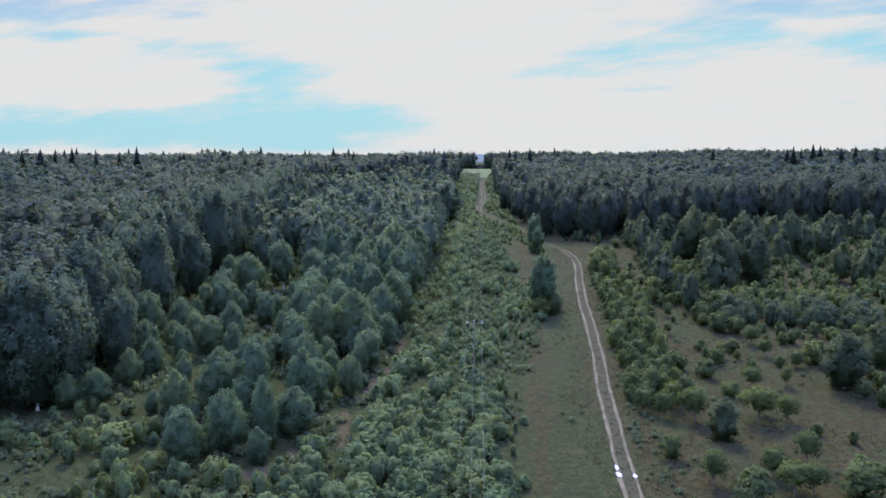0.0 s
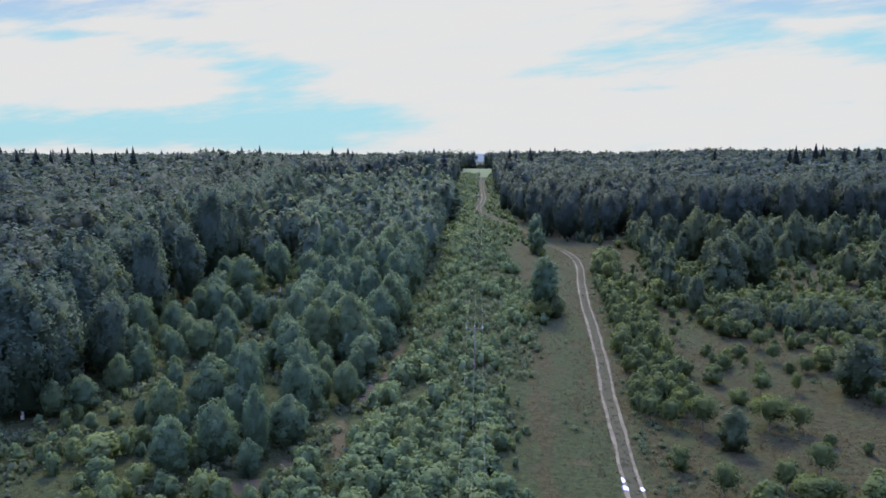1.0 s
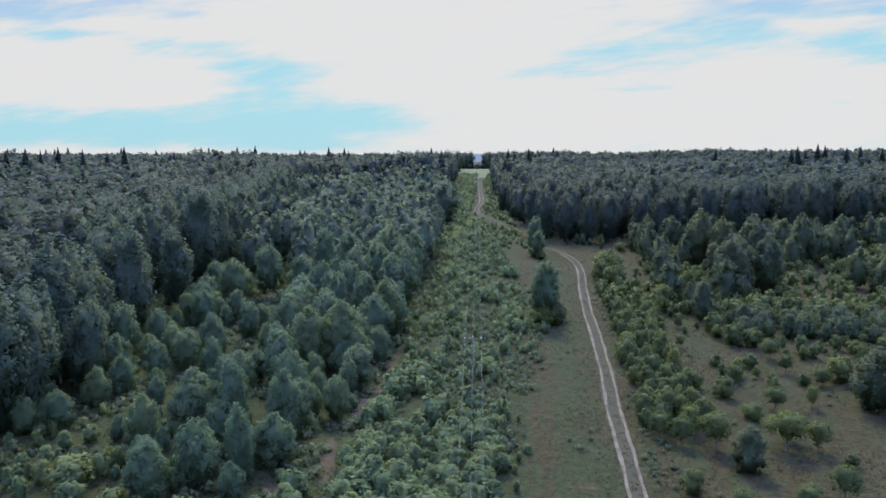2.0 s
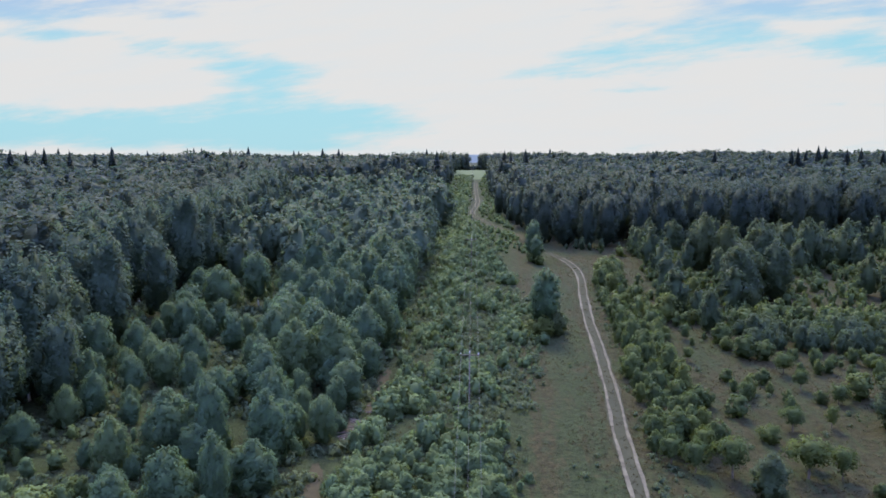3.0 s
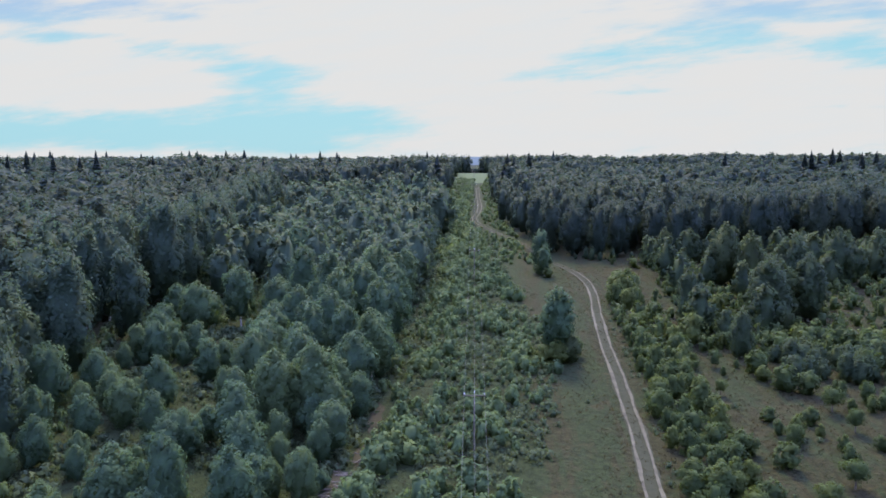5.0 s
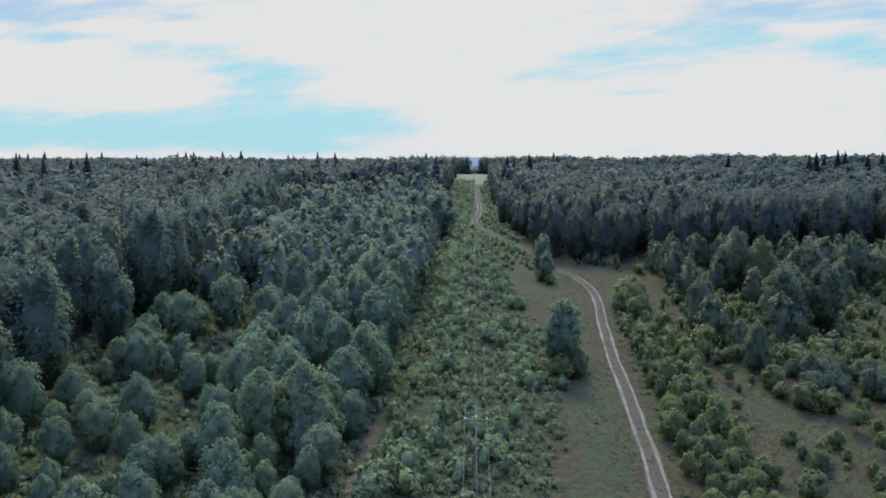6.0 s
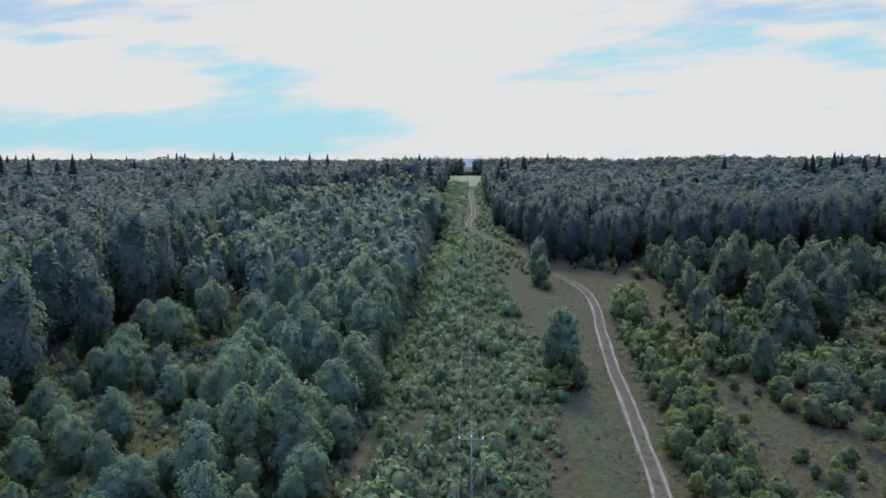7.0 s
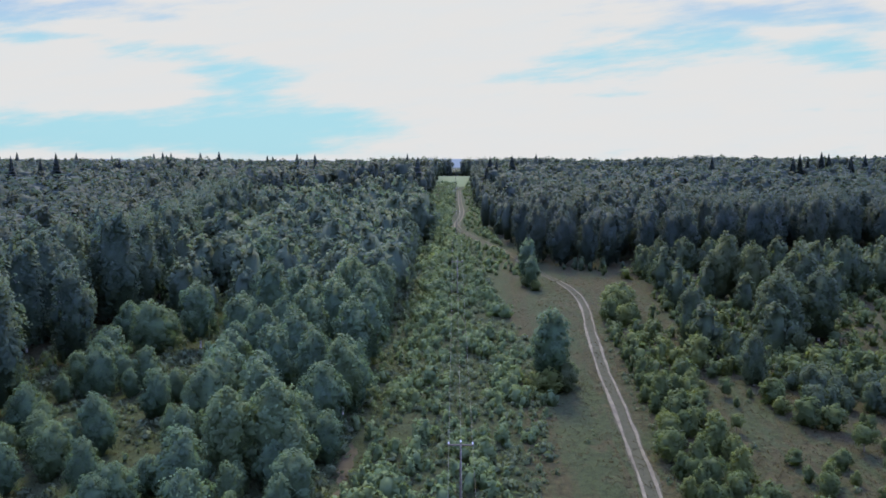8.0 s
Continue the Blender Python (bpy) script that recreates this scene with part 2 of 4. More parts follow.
def leaves(rng, centres, tilt, soft, size):
    """A small three-cornered spray of leaves at each centre, its face turned to the side that soft points to."""
    k = len(centres)
    a = unit(np.cross(tilt, rng.normal(size=(k, 3))))
    b = np.cross(tilt, a)
    s = size * rng.uniform(0.6, 1.35, (k, 1))
    v = np.stack([centres + a * s, centres - 0.55 * a * s + 0.62 * b * s, centres - 0.55 * a * s - 0.62 * b * s], 1)
    f = np.arange(3 * k).reshape(-1, 3)
    turned = np.einsum("ki,ki->k", np.cross(v[:, 1] - v[:, 0], v[:, 2] - v[:, 0]), soft) < 0
    f[turned] = f[turned][:, ::-1]
    return v.reshape(-1, 3), f


def lathe(rng, rings, sides, bumpy):
    """A closed bumpy body of revolution from (radius, z) rings."""
    v = []
    for r, z in rings:
        for i in range(sides):
            a = 2 * math.pi * i / sides
            q = r * (1 + bumpy * rng.uniform(-1, 1))
            v.append((q * math.cos(a), q * math.sin(a), z))
    f = []
    for j in range(len(rings) - 1):
        for i in range(sides):
            k = (i + 1) % sides
            f.append((j * sides + i, j * sides + k, (j + 1) * sides + k, (j + 1) * sides + i))
    return np.array(v), np.array(f)


def join(pieces):
    """One mesh out of several; mixed faces become triangles."""
    split = len({f.shape[1] for _, f in pieces}) > 1
    vs, fs, at = [], [], 0
    for v, f in pieces:
        if split and f.shape[1] == 4:
            f = np.concatenate([f[:, (0, 1, 2)], f[:, (0, 2, 3)]])
        vs.append(v)
        fs.append(f + at)
        at += len(v)
    return np.concatenate(vs), np.concatenate(fs)


OCTA_V = np.array([(1, 0, 0), (-1, 0, 0), (0, 1, 0), (0, -1, 0), (0, 0, 1), (0, 0, -1)], float)
OCTA_F = np.array([(i, j, k) if (i + (j - 2) + (k - 4)) % 2 == 0 else (i, k, j) for i in (0, 1) for j in (2, 3) for k in (4, 5)])


def clumps(rng, centres, radii, stretch):
    """A knobbly core for the clump of foliage round each centre."""
    k = len(centres)
    turn = np.array([np.array(Euler(rng.uniform(0, 6.28, 3)).to_matrix()) for _ in range(k)])
    v = np.einsum("kij,nj->kni", turn, OCTA_V) * (radii[:, None] * rng.uniform(0.75, 1.1, (k, 6)))[..., None]
    v[..., 2] *= stretch
    return (v + centres[:, None]).reshape(-1, 3), (OCTA_F[None] + 6 * np.arange(k)[:, None, None]).reshape(-1, 3)


PROFILE = {
    "birch": lambda u: (1 - u ** 2.1) ** 0.92 * (u + 0.12) ** 0.30 * 1.24,
    "egg": lambda u: (1 - u ** 2.4) ** 0.80 * (u + 0.10) ** 0.35 * 1.18,
    "round": lambda u: np.sqrt(np.maximum(1 - (1.7 * u - 0.75) ** 2 * 0.95, 0.02)),
    "tall": lambda u: (1 - u ** 2.6) ** 0.75 * (u + 0.20) ** 0.30 * 1.05,
    "broad": lambda u: (1 - u ** 2.4) ** 0.62 * (u + 0.12) ** 0.30 * 1.16,
    "dome": lambda u: np.sqrt(np.maximum(1 - u ** 2, 0.02)),
    "tuft": lambda u: (1 - u ** 1.5) ** 0.6 * (0.45 + 0.7 * u),
}
STRETCH = {"birch": 1.6, "egg": 1.4, "round": 1.1, "tall": 1.9, "broad": 1.9, "dome": 1.45, "tuft": 1.6}


def crown(rng, h, r, base, shape, lobes, count, size, sides=8, rings=7):
    """A leafy crown round a stem: an inner body, plumes that swell out of it and a coat of small sprays of leaves. Height h, radius r, lowest leaves at base."""
    prof, stretch = PROFILE[shape], STRETCH[shape]
    q = np.linspace(0.03, 0.78, rings)
    ragged = 1.42 if h < 5 else 1.20
    fat = 0.50 if h < 5 else 0.70 if count < 250 else 0.57
    body = [(0.03 * r, base * 0.9)] + [(r * fat * float(prof(k)) * rng.uniform(0.85, 1.12), base + (h - base) * k) for k in q] + [(0.02 * r, base + (h - base) * 0.87)]
    bv, bf = lathe(rng, body, sides, 0.22)
    bv[:, :2] += np.repeat(rng.normal(0, 0.06 * r, (len(body), 2)), sides, axis=0)
    pieces = [(bv, bf)]
    mid = np.array([0, 0, base + 0.35 * (h - base)])
    soft = [unit((bv - mid) * (1, 1, 0.7 * r / h * 2))]
    spread = count
    if lobes:
        u = np.clip(np.linspace(0.02, 0.86, lobes) + rng.uniform(-0.6, 0.6, lobes) / lobes, 0.01, 0.90)
        ang = np.arange(lobes) * 2.4 + rng.uniform(-0.7, 0.7, lobes)
        lr = r * rng.uniform(0.22, 0.42, lobes) * (0.4 + 0.6 * prof(u))
        rad = np.maximum(r * prof(u) * rng.uniform(0.60, 1.22, lobes) - 0.75 * lr, 0)
        c = np.stack([rad * np.cos(ang), rad * np.sin(ang), base + (h - base) * u], 1)
        c[:, 2] = np.clip(c[:, 2], 0.5 * lr, h * 0.98 - lr * stretch)
        cv, cf = clumps(rng, c, (0.62 if h < 5 else 0.80) * lr, stretch)
        pieces.append((cv, cf))
        soft.append(unit(0.5 * unit(cv - np.repeat(c, 6, axis=0)) + 0.5 * unit((cv - mid) * (1, 1, 0.7))))
        m = 5 * count // 6
        spread = count - m
        share = lr ** 2 * (0.3 + u if h > 8 and count < 1600 else 1.0)
        near = rng.choice(lobes, m, p=share / np.sum(share))
        d = unit(rng.normal(size=(m, 3)) + 0.7 * unit(c * (1, 1, 0) + 1e-4)[near] + (0, 0, 0.35))
        at = c[near] + d * (1, 1, stretch) * lr[near][:, None] * rng.uniform(0.78, ragged, (m, 1))
        at[:, 2] = np.maximum(at[:, 2], 0.06)
        out = unit(0.65 * unit((at - mid) * (1, 1, 0.7)) + (0.40 if count > 1200 or h < 5 else 0.18) * d + 0.10 * rng.normal(size=(m, 3)) + (0, 0, 0.1))
        pieces.append(leaves(rng, at, unit(out + 0.42 * rng.normal(size=(m, 3))), out, size))
        soft.append(np.repeat(out, 3, axis=0))
    if spread:
        u = rng.uniform(0, 1, spread) ** 0.9
        ang = rng.uniform(0, 2 * math.pi, spread)
        rad = r * (prof(np.minimum(u, 0.97)) * rng.uniform(0.66, 1.04, spread) * (1 + 0.16 * np.sin(3 * ang + 9 * u)) + 0.02)
        at = np.stack([rad * np.cos(ang), rad * np.sin(ang), base + (h - base) * u], 1)
        at[:, 2] = np.maximum(at[:, 2], 0.06)
        out = unit(unit((at - mid) * (1, 1, 0.7)) + 0.13 * rng.normal(size=(spread, 3)) + (0, 0, 0.1))
        pieces.append(leaves(rng, at, unit(out + 0.42 * rng.normal(size=(spread, 3))), out, size))
        soft.append(np.repeat(out, 3, axis=0))
    return (*join(pieces), np.concatenate(soft))


def trunk(rng, h, r, sides=7, limbs=4):
    """A tapered, slightly bent stem with a few limbs."""
    bend = rng.uniform(-0.02, 0.02, 2) * h
    pieces = []
    v, f = lathe(rng, [(r * 1.35, -0.3), (r, 0.05 * h), (r * 0.8, 0.35 * h), (r * 0.5, 0.6 * h), (r * 0.12, 0.76 * h)], sides, 0.05)
    v[:, :2] += bend * ((v[:, 2:] / h) ** 2)
    pieces.append((v, f))
    for _ in range(limbs):
        z, a = rng.uniform(0.25, 0.55) * h, rng.uniform(0, 2 * math.pi)
        lv, lf = lathe(rng, [(r * 0.35, 0), (r * 0.22, 0.09 * h), (r * 0.05, 0.19 * h)], 5, 0.05)
        m = np.array(Matrix.Translation((bend[0] * (z / h) ** 2, bend[1] * (z / h) ** 2, z)) @ Euler((0.75, 0, a)).to_matrix().to_4x4())
        pieces.append((lv @ m[:3, :3].T + m[:3, 3], lf))
    return join(pieces)


def spruce_crown(rng, h, r, tiers=15, arms=10):
    """Tiers of drooping boughs that shorten towards a thin tip."""
    vs, k = [], 0
    for t in range(tiers):
        u = t / tiers
        z, reach = h * (0.08 + 0.9 * u), r * (1 - u) ** 0.85 * rng.uniform(0.85, 1.1) + 0.12
        for i in range(arms):
            a = 2 * math.pi * (i + rng.uniform(-0.35, 0.35)) / arms + t
            q, wd = reach * rng.uniform(0.75, 1.15), reach * rng.uniform(0.28, 0.42)
            c, s, drop = math.cos(a), math.sin(a), q * rng.uniform(0.3, 0.55)
            vs += [(0.05 * c, 0.05 * s, z + 0.1 * h / tiers), (0.6 * q * c - wd * s, 0.6 * q * s + wd * c, z - 0.45 * drop), (q * c, q * s, z - drop), (0.6 * q * c + wd * s, 0.6 * q * s - wd * c, z - 0.55 * drop)]
            k += 1
    core = lathe(rng, [(r * 0.55, 0.06 * h), (r * 0.45, 0.3 * h), (r * 0.25, 0.65 * h), (0.02, h)], 7, 0.15)
    return join([(np.array(vs), np.arange(4 * k).reshape(-1, 4)), core])


# ---- land ----
def land():
    xs = np.concatenate([-np.geomspace(4500, 160, 24), np.linspace(-150, 150, 151), np.geomspace(160, 4500, 24)])
    ys = np.concatenate([-np.geomspace(1500, 20, 12), np.linspace(0, 40, 9), np.linspace(42, 330, 145), np.linspace(340, 640, 31), np.geomspace(660, 4900, 24)])
    gx, gy = np.meshgrid(xs, ys)
    v = np.stack([gx, gy, ground_z(gx, gy)], -1).reshape(-1, 3)
    nx, ny = len(xs), len(ys)
    i = (np.arange(ny - 1)[:, None] * nx + np.arange(nx - 1)).ravel()
    f = np.stack([i, i + 1, i + nx + 1, i + nx], 1)
    ob = new("ground", mesh_from("ground", v, f, GROUND, True))
    return tagged(ob, "rough meadow with dry straw grass and green patches", "ground", kind="structure")


land()


def bend_of(points):
    """A smooth curve through (x, y) points, sampled every half metre."""
    p = np.array(points, float)
    y = np.arange(p[0, 1], p[-1, 1], 0.5)
    x = np.interp(y, p[:, 1], p[:, 0])
    k = np.hanning(41)
    pad = np.concatenate([np.linspace(x[0] - 20 * (x[1] - x[0]), x[0], 20, endpoint=False), x, np.linspace(x[-1], x[-1] + 20 * (x[-1] - x[-2]), 21)[1:]])
    return np.convolve(pad, k / k.sum(), "valid"), y


ROAD_POINTS = [(11.6, -90), (13.4, 20), (14.2, 55), (14.6, 73), (14.8, 88), (15.2, 105), (16.0, 120), (16.6, 135), (16.9, 152), (17.2, 167), (18.1, 186), (19.4, 205), (19.6, 216), (18.3, 226), (15.4, 238), (11.6, 250), (5.6, 276), (-2.2, 300), (-7.8, 318), (-12.2, 337), (-13.4, 350), (-12.5, 370), (-12.5, 395), (-15.0, 440), (-17.0, 485), (-18.2, 515)]
ROAD_X, ROAD_Y = bend_of(ROAD_POINTS)
slope = np.gradient(ROAD_X, ROAD_Y)
ROAD_N = unit(np.stack([np.ones_like(slope), -slope], 1))


def ribbon(offset, width, lift, rng, ragged, cross=3):
    """A strip that follows the road at an offset, with ragged edges."""
    k = len(ROAD_Y)
    wob = np.convolve(rng.normal(size=(k + 8)), np.ones(9) / 9, "valid") * ragged
    wob2 = np.convolve(rng.normal(size=(k + 8)), np.ones(9) / 9, "valid") * ragged
    width = width * np.interp(ROAD_Y, [200, 245, 320, 340, 400, 470], [1, 0.55, 0.55, 1.1, 1.0, 0.6])
    rows = []
    for c in range(cross + 1):
        s = c / cross
        o = offset - (width / 2 + wob) * (1 - s) + (width / 2 + wob2) * s
        x, y = ROAD_X + ROAD_N[:, 0] * o, ROAD_Y + ROAD_N[:, 1] * o
        dip = -0.05 * math.sin(math.pi * s)
        rows.append(np.stack([x, y, ground_z(x, y) + lift + dip], 1))
    v = np.stack(rows, 1).reshape(-1, 3)
    i = (np.arange(k - 1)[:, None] * (cross + 1) + np.arange(cross)).ravel()
    return v, np.stack([i, i + 1, i + cross + 2, i + cross + 1], 1)


rng = np.random.default_rng(5)
road = tagged(new("road", mesh_from("road", *ribbon(0.0, 2.2, 0.06, rng, 0.4), VERGE, True)), "trodden grassy verge of a dirt track", "road", kind="structure")
for side in (-0.82, 0.82):
    part("wheel_track", mesh_from("wheel_track", *ribbon(side, 0.40, 0.13, rng, 0.16), DIRT, True), road, "pale bare dirt wheel rut")


def bare_patch(x, y, lx, ly, turn):
    """A ragged patch of bare earth that lies on the ground."""
    rng = np.random.default_rng(int(1000 + 10 * y))
    k, rings = 30, 5
    reach = 1 + np.convolve(rng.normal(size=k + 4), np.ones(5) / 5, "valid") * 0.55
    v = []
    for j in range(rings + 1):
        for i in range(k):
            a, q = 2 * math.pi * i / k, (0.02 + j / rings) * reach[i]
            u, w2 = lx * q * math.cos(a), ly * q * math.sin(a)
            px, py = x + u * math.cos(turn) - w2 * math.sin(turn), y + u * math.sin(turn) + w2 * math.cos(turn)
            v.append((px, py, float(ground_z(px, py)) + 0.07 - 0.08 * (j == rings)))
    f = [(j * k + i, (j + 1) * k + i, (j + 1) * k + (i + 1) % k, j * k + (i + 1) % k) for j in range(rings) for i in range(k)]
    tagged(new("bare_ground", mesh_from("bare_ground", v, f, EARTH, True)), "patch of bare reddish-brown earth between the bushes", "ground", kind="structure")


for p in [(-18.0, 104.5, 0.9, 5.0, 0.10), (-16.6, 114.0, 0.8, 4.5, -0.05), (-18.8, 88.0, 1.3, 6.0, 0.15), (-26.5, 75.0, 4.0, 1.8, 0.3), (-16.9, 127.0, 0.9, 5.0, 0.0), (-21.8, 79.5, 1.4, 3.2, 0.4), (-50.0, 85.0, 3.2, 1.6, 0.2)]:
    bare_patch(*p)


def puddle(x, y, lx, ly):
    rng = np.random.default_rng(int(100 * y))
    v = [(0, 0, 0)]
    for i in range(18):
        a = 2 * math.pi * i / 18
        q = rng.uniform(0.55, 1.15)
        v.append((lx * q * math.cos(a), ly * q * math.sin(a), -0.01))
    me = mesh_from("puddle", v, [(0, 1 + i, 1 + (i + 1) % 18) for i in range(18)], WATER)
    ob = new("puddle", me)
    ob.location = (x, y, float(ground_z(x, y)) + 0.16)
    tagged(ob, "shallow rain puddle in a dirt wheel rut", "puddle", "puddles in the track")


for p in [(13.85, 78.3, 0.34, 0.75), (13.8, 80.2, 0.24, 0.9), (15.55, 78.2, 0.26, 0.55)]:
    puddle(*p)


def sheet(name, x0, x1, y0, y1, lift, mat, label, cat):
    xs, ys = np.linspace(x0, x1, 12), np.linspace(y0, y1, 16)
    gx, gy = np.meshgrid(xs, ys)
    v = np.stack([gx, gy, ground_z(gx, gy) + lift], -1).reshape(-1, 3)
    i = (np.arange(15)[:, None] * 12 + np.arange(11)).ravel()
    return tagged(new(name, mesh_from(name, v, np.stack([i, i + 1, i + 13, i + 12], 1), mat, True)), label, cat, kind="structure")


sheet("field", -75, 20, 545, 764, 0.12, FIELD, "pale green mown hay field beyond the woods", "field")


def far_hills():
    xs = np.linspace(-2600, 2600, 120)
    rng = np.random.default_rng(3)
    top = 26 + 14 * np.exp(-((xs + 180) / 260) ** 2) + 3 * np.sin(xs * 0.011)
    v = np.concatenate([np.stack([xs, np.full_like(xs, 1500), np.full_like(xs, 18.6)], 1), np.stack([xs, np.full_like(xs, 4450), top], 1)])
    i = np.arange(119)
    tagged(new("backdrop", mesh_from("backdrop", v, np.stack([i, i + 1, i + 121, i + 120], 1), HILLS, True)), "wooded hills on the horizon with distance haze painted into their colour", "hills", kind="structure")


far_hills()


# ---- plants ----
def library(seed, n_kinds, h, r_frac, base_frac, shape, lobes, count, size, leaf, bark, trunk_r):
    out = []
    for i in range(n_kinds):
        rng = np.random.default_rng(seed + i)
        r = h * r_frac * rng.uniform(0.85, 1.15)
        v, f, soft = crown(rng, h, r, h * base_frac * rng.uniform(0.6, 1.3), shape, lobes, count, size, *((6, 5) if h < 5 else (8, 8)))
        me = mesh_from("crown", v, f, leaf, True, soft)
        st = mesh_from("trunk", *trunk(rng, h, trunk_r, *((7, 4) if h > 5 else (5, 2))), bark, True)
        out.append((me, st, h, 2 * r * 0.92))
    return out


NEAR = library(20, 3, 8.0, 0.33, 0.05, "birch", 34, 3700, 0.16, BIRCH_LEAF, BIRCH_BARK, 0.10) + library(24, 4, 8.0, 0.34, 0.05, "egg", 34, 3700, 0.16, BIRCH_LEAF, BIRCH_BARK, 0.10)
YOUNG = library(10, 3, 9.0, 0.33, 0.05, "birch", 30, 2900, 0.195, BIRCH_LEAF, BIRCH_BARK, 0.11) + library(14, 4, 9.0, 0.31, 0.06, "egg", 30, 2900, 0.195, BIRCH_LEAF, BIRCH_BARK, 0.11)
GROVE = library(110, 5, 12.0, 0.27, 0.04, "birch", 36, 3300, 0.225, GROVE_LEAF, BIRCH_BARK, 0.13)
ROUNDED = library(120, 3, 10.0, 0.22, 0.24, "egg", 30, 1900, 0.23, BIRCH_LEAF, BIRCH_BARK, 0.13)
SLIM = library(35, 3, 12.0, 0.25, 0.16, "egg", 36, 2900, 0.235, BIRCH_LEAF, BIRCH_BARK, 0.14) + library(30, 4, 12.0, 0.26, 0.16, "birch", 36, 2900, 0.235, BIRCH_LEAF, BIRCH_BARK, 0.14)
FOREST = library(40, 4, 19.0, 0.20, 0.05, "broad", 32, 3000, 0.30, FOREST_LEAF, DARK_BARK, 0.17)
MATURE = library(50, 5, 19.0, 0.20, 0.06, "broad", 36, 3500, 0.295, OLD_LEAF, BIRCH_BARK, 0.17)
ROUND = library(60, 5, 4.0, 0.36, 0.30, "round", 15, 1100, 0.135, SHRUB_LEAF, DARK_BARK, 0.09)
BUSHY = library(70, 4, 2.4, 0.46, 0.04, "dome", 11, 820, 0.142, WILLOW_LEAF, DARK_BARK, 0.04) + library(75, 5, 2.6, 0.36, 0.03, "tuft", 11, 820, 0.142, WILLOW_LEAF, DARK_BARK, 0.04)
SHRUBBY = library(80, 4, 3.0, 0.37, 0.03, "egg", 12, 800, 0.153, SHRUB_LEAF, DARK_BARK, 0.06) + library(85, 4, 3.2, 0.34, 0.03, "birch", 12, 800, 0.153, SHRUB_LEAF, DARK_BARK, 0.05)
# Shrubs for the shady thicket; its shade is put into the darker leaf.
SHADED_SHRUBS = library(130, 4, 3.6, 0.40, 0.03, "egg", 12, 800, 0.17, GROVE_LEAF, DARK_BARK, 0.06)
SPRUCES = []
for i in range(3):
    rng = np.random.default_rng(90 + i)
    SPRUCES.append((mesh_from("crown", *spruce_crown(rng, 20.0, 2.9, 34, 8), SPRUCE_LEAF), mesh_from("trunk", *trunk(rng, 20.0, 0.22, 7, 0), DARK_BARK, True), 20.0, 6.0))


def plant(name, kinds, x, y, h, label, category, group, wide=1.0, rng=random, across=0.0):
    """A tree or bush of height h, and of the width across if that is given: an Empty at its foot with a trunk and a crown."""
    me, st, h0, w0 = kinds[rng.randrange(len(kinds))]
    if across:
        wide = min(max(across / w0 * h0 / h, 0.7), 1.6)
    root = new(name)
    root.empty_display_size = 0.3
    s = h / h0
    root.location = (x, y, float(ground_z(x, y)) - 0.05)
    root.rotation_euler = (rng.uniform(-0.03, 0.03), rng.uniform(-0.03, 0.03), rng.uniform(0, 6.283))
    root.scale = (s * wide, s * wide, s)
    part("trunk", st, root)
    part("crown", me, root)
    return tagged(root, label, category, group)


class Taken:
    """Keeps plants apart."""

    def __init__(self):
        self.cells = {}

    def free(self, x, y, r):
        i, j = int(x // 8), int(y // 8)
        for a in (i - 1, i, i + 1):
            for b in (j - 1, j, j + 1):
                for px, py, pr in self.cells.get((a, b), ()):
                    if (px - x) ** 2 + (py - y) ** 2 < (max(r, pr)) ** 2:
                        return False
        return True

    def add(self, x, y, r):
        self.cells.setdefault((int(x // 8), int(y // 8)), []).append((x, y, r))


taken = Taken()
dice = random.Random(7)

BIRCH_TEXT = "young birch with a pointed dark green crown"
# Young birches between the tall wood and the cleared strip: x, y, height, width.
NEAR_BIRCHES = [
    (-57.9, 93.5, 5.1, 4.2), (-54.6, 95.4, 5.1, 4.0), (-34.7, 77.4, 6.5, 4.6), (-31.2, 81.2, 7.4, 5.3), (-26.9, 82.2, 8.8, 3.5), (-24.3, 86.9, 6.1, 5.0), (-41.3, 90.3, 6.7, 4.1),
    (-36.9, 94.6, 8.6, 5.8), (-32.4, 96.1, 9.4, 4.9), (-25.2, 95.0, 8.6, 5.0), (-28.2, 106.5, 7.8, 6.0), (-20.4, 114.8, 6.2, 5.3), (-20.8, 101.7, 6.0, 3.7), (-24.0, 102.5, 4.6, 2.6),
    (-45.1, 92.0, 3.4, 2.1), (-53.5, 102.8, 5.6, 3.6), (-52.2, 106.9, 6.0, 3.8), (-36.7, 110.7, 6.0, 4.6), (-56.2, 113.6, 7.0, 4.4)]
for x, y, h, across in NEAR_BIRCHES:
    plant("birch_tree", NEAR, x, y, h, BIRCH_TEXT, "tree", "young birches", 1.0, dice, across)
    taken.add(x, y, 2.2)
MORE_BIRCHES = [
    (-42.5, 115.8, 6.3), (-19.3, 126.3, 6.2), (-47.9, 119.5, 6.4), (-60.8, 124.2, 9.6), (-57.4, 130.7, 7.0), (-46.1, 125.9, 7.6), (-44.4, 138.6, 6.7), (-28.9, 121.9, 10.2),
    (-24.1, 122.2, 11.0), (-38.2, 137.2, 6.0), (-20.9, 133.0, 9.8), (-22.6, 128.6, 7.4)]
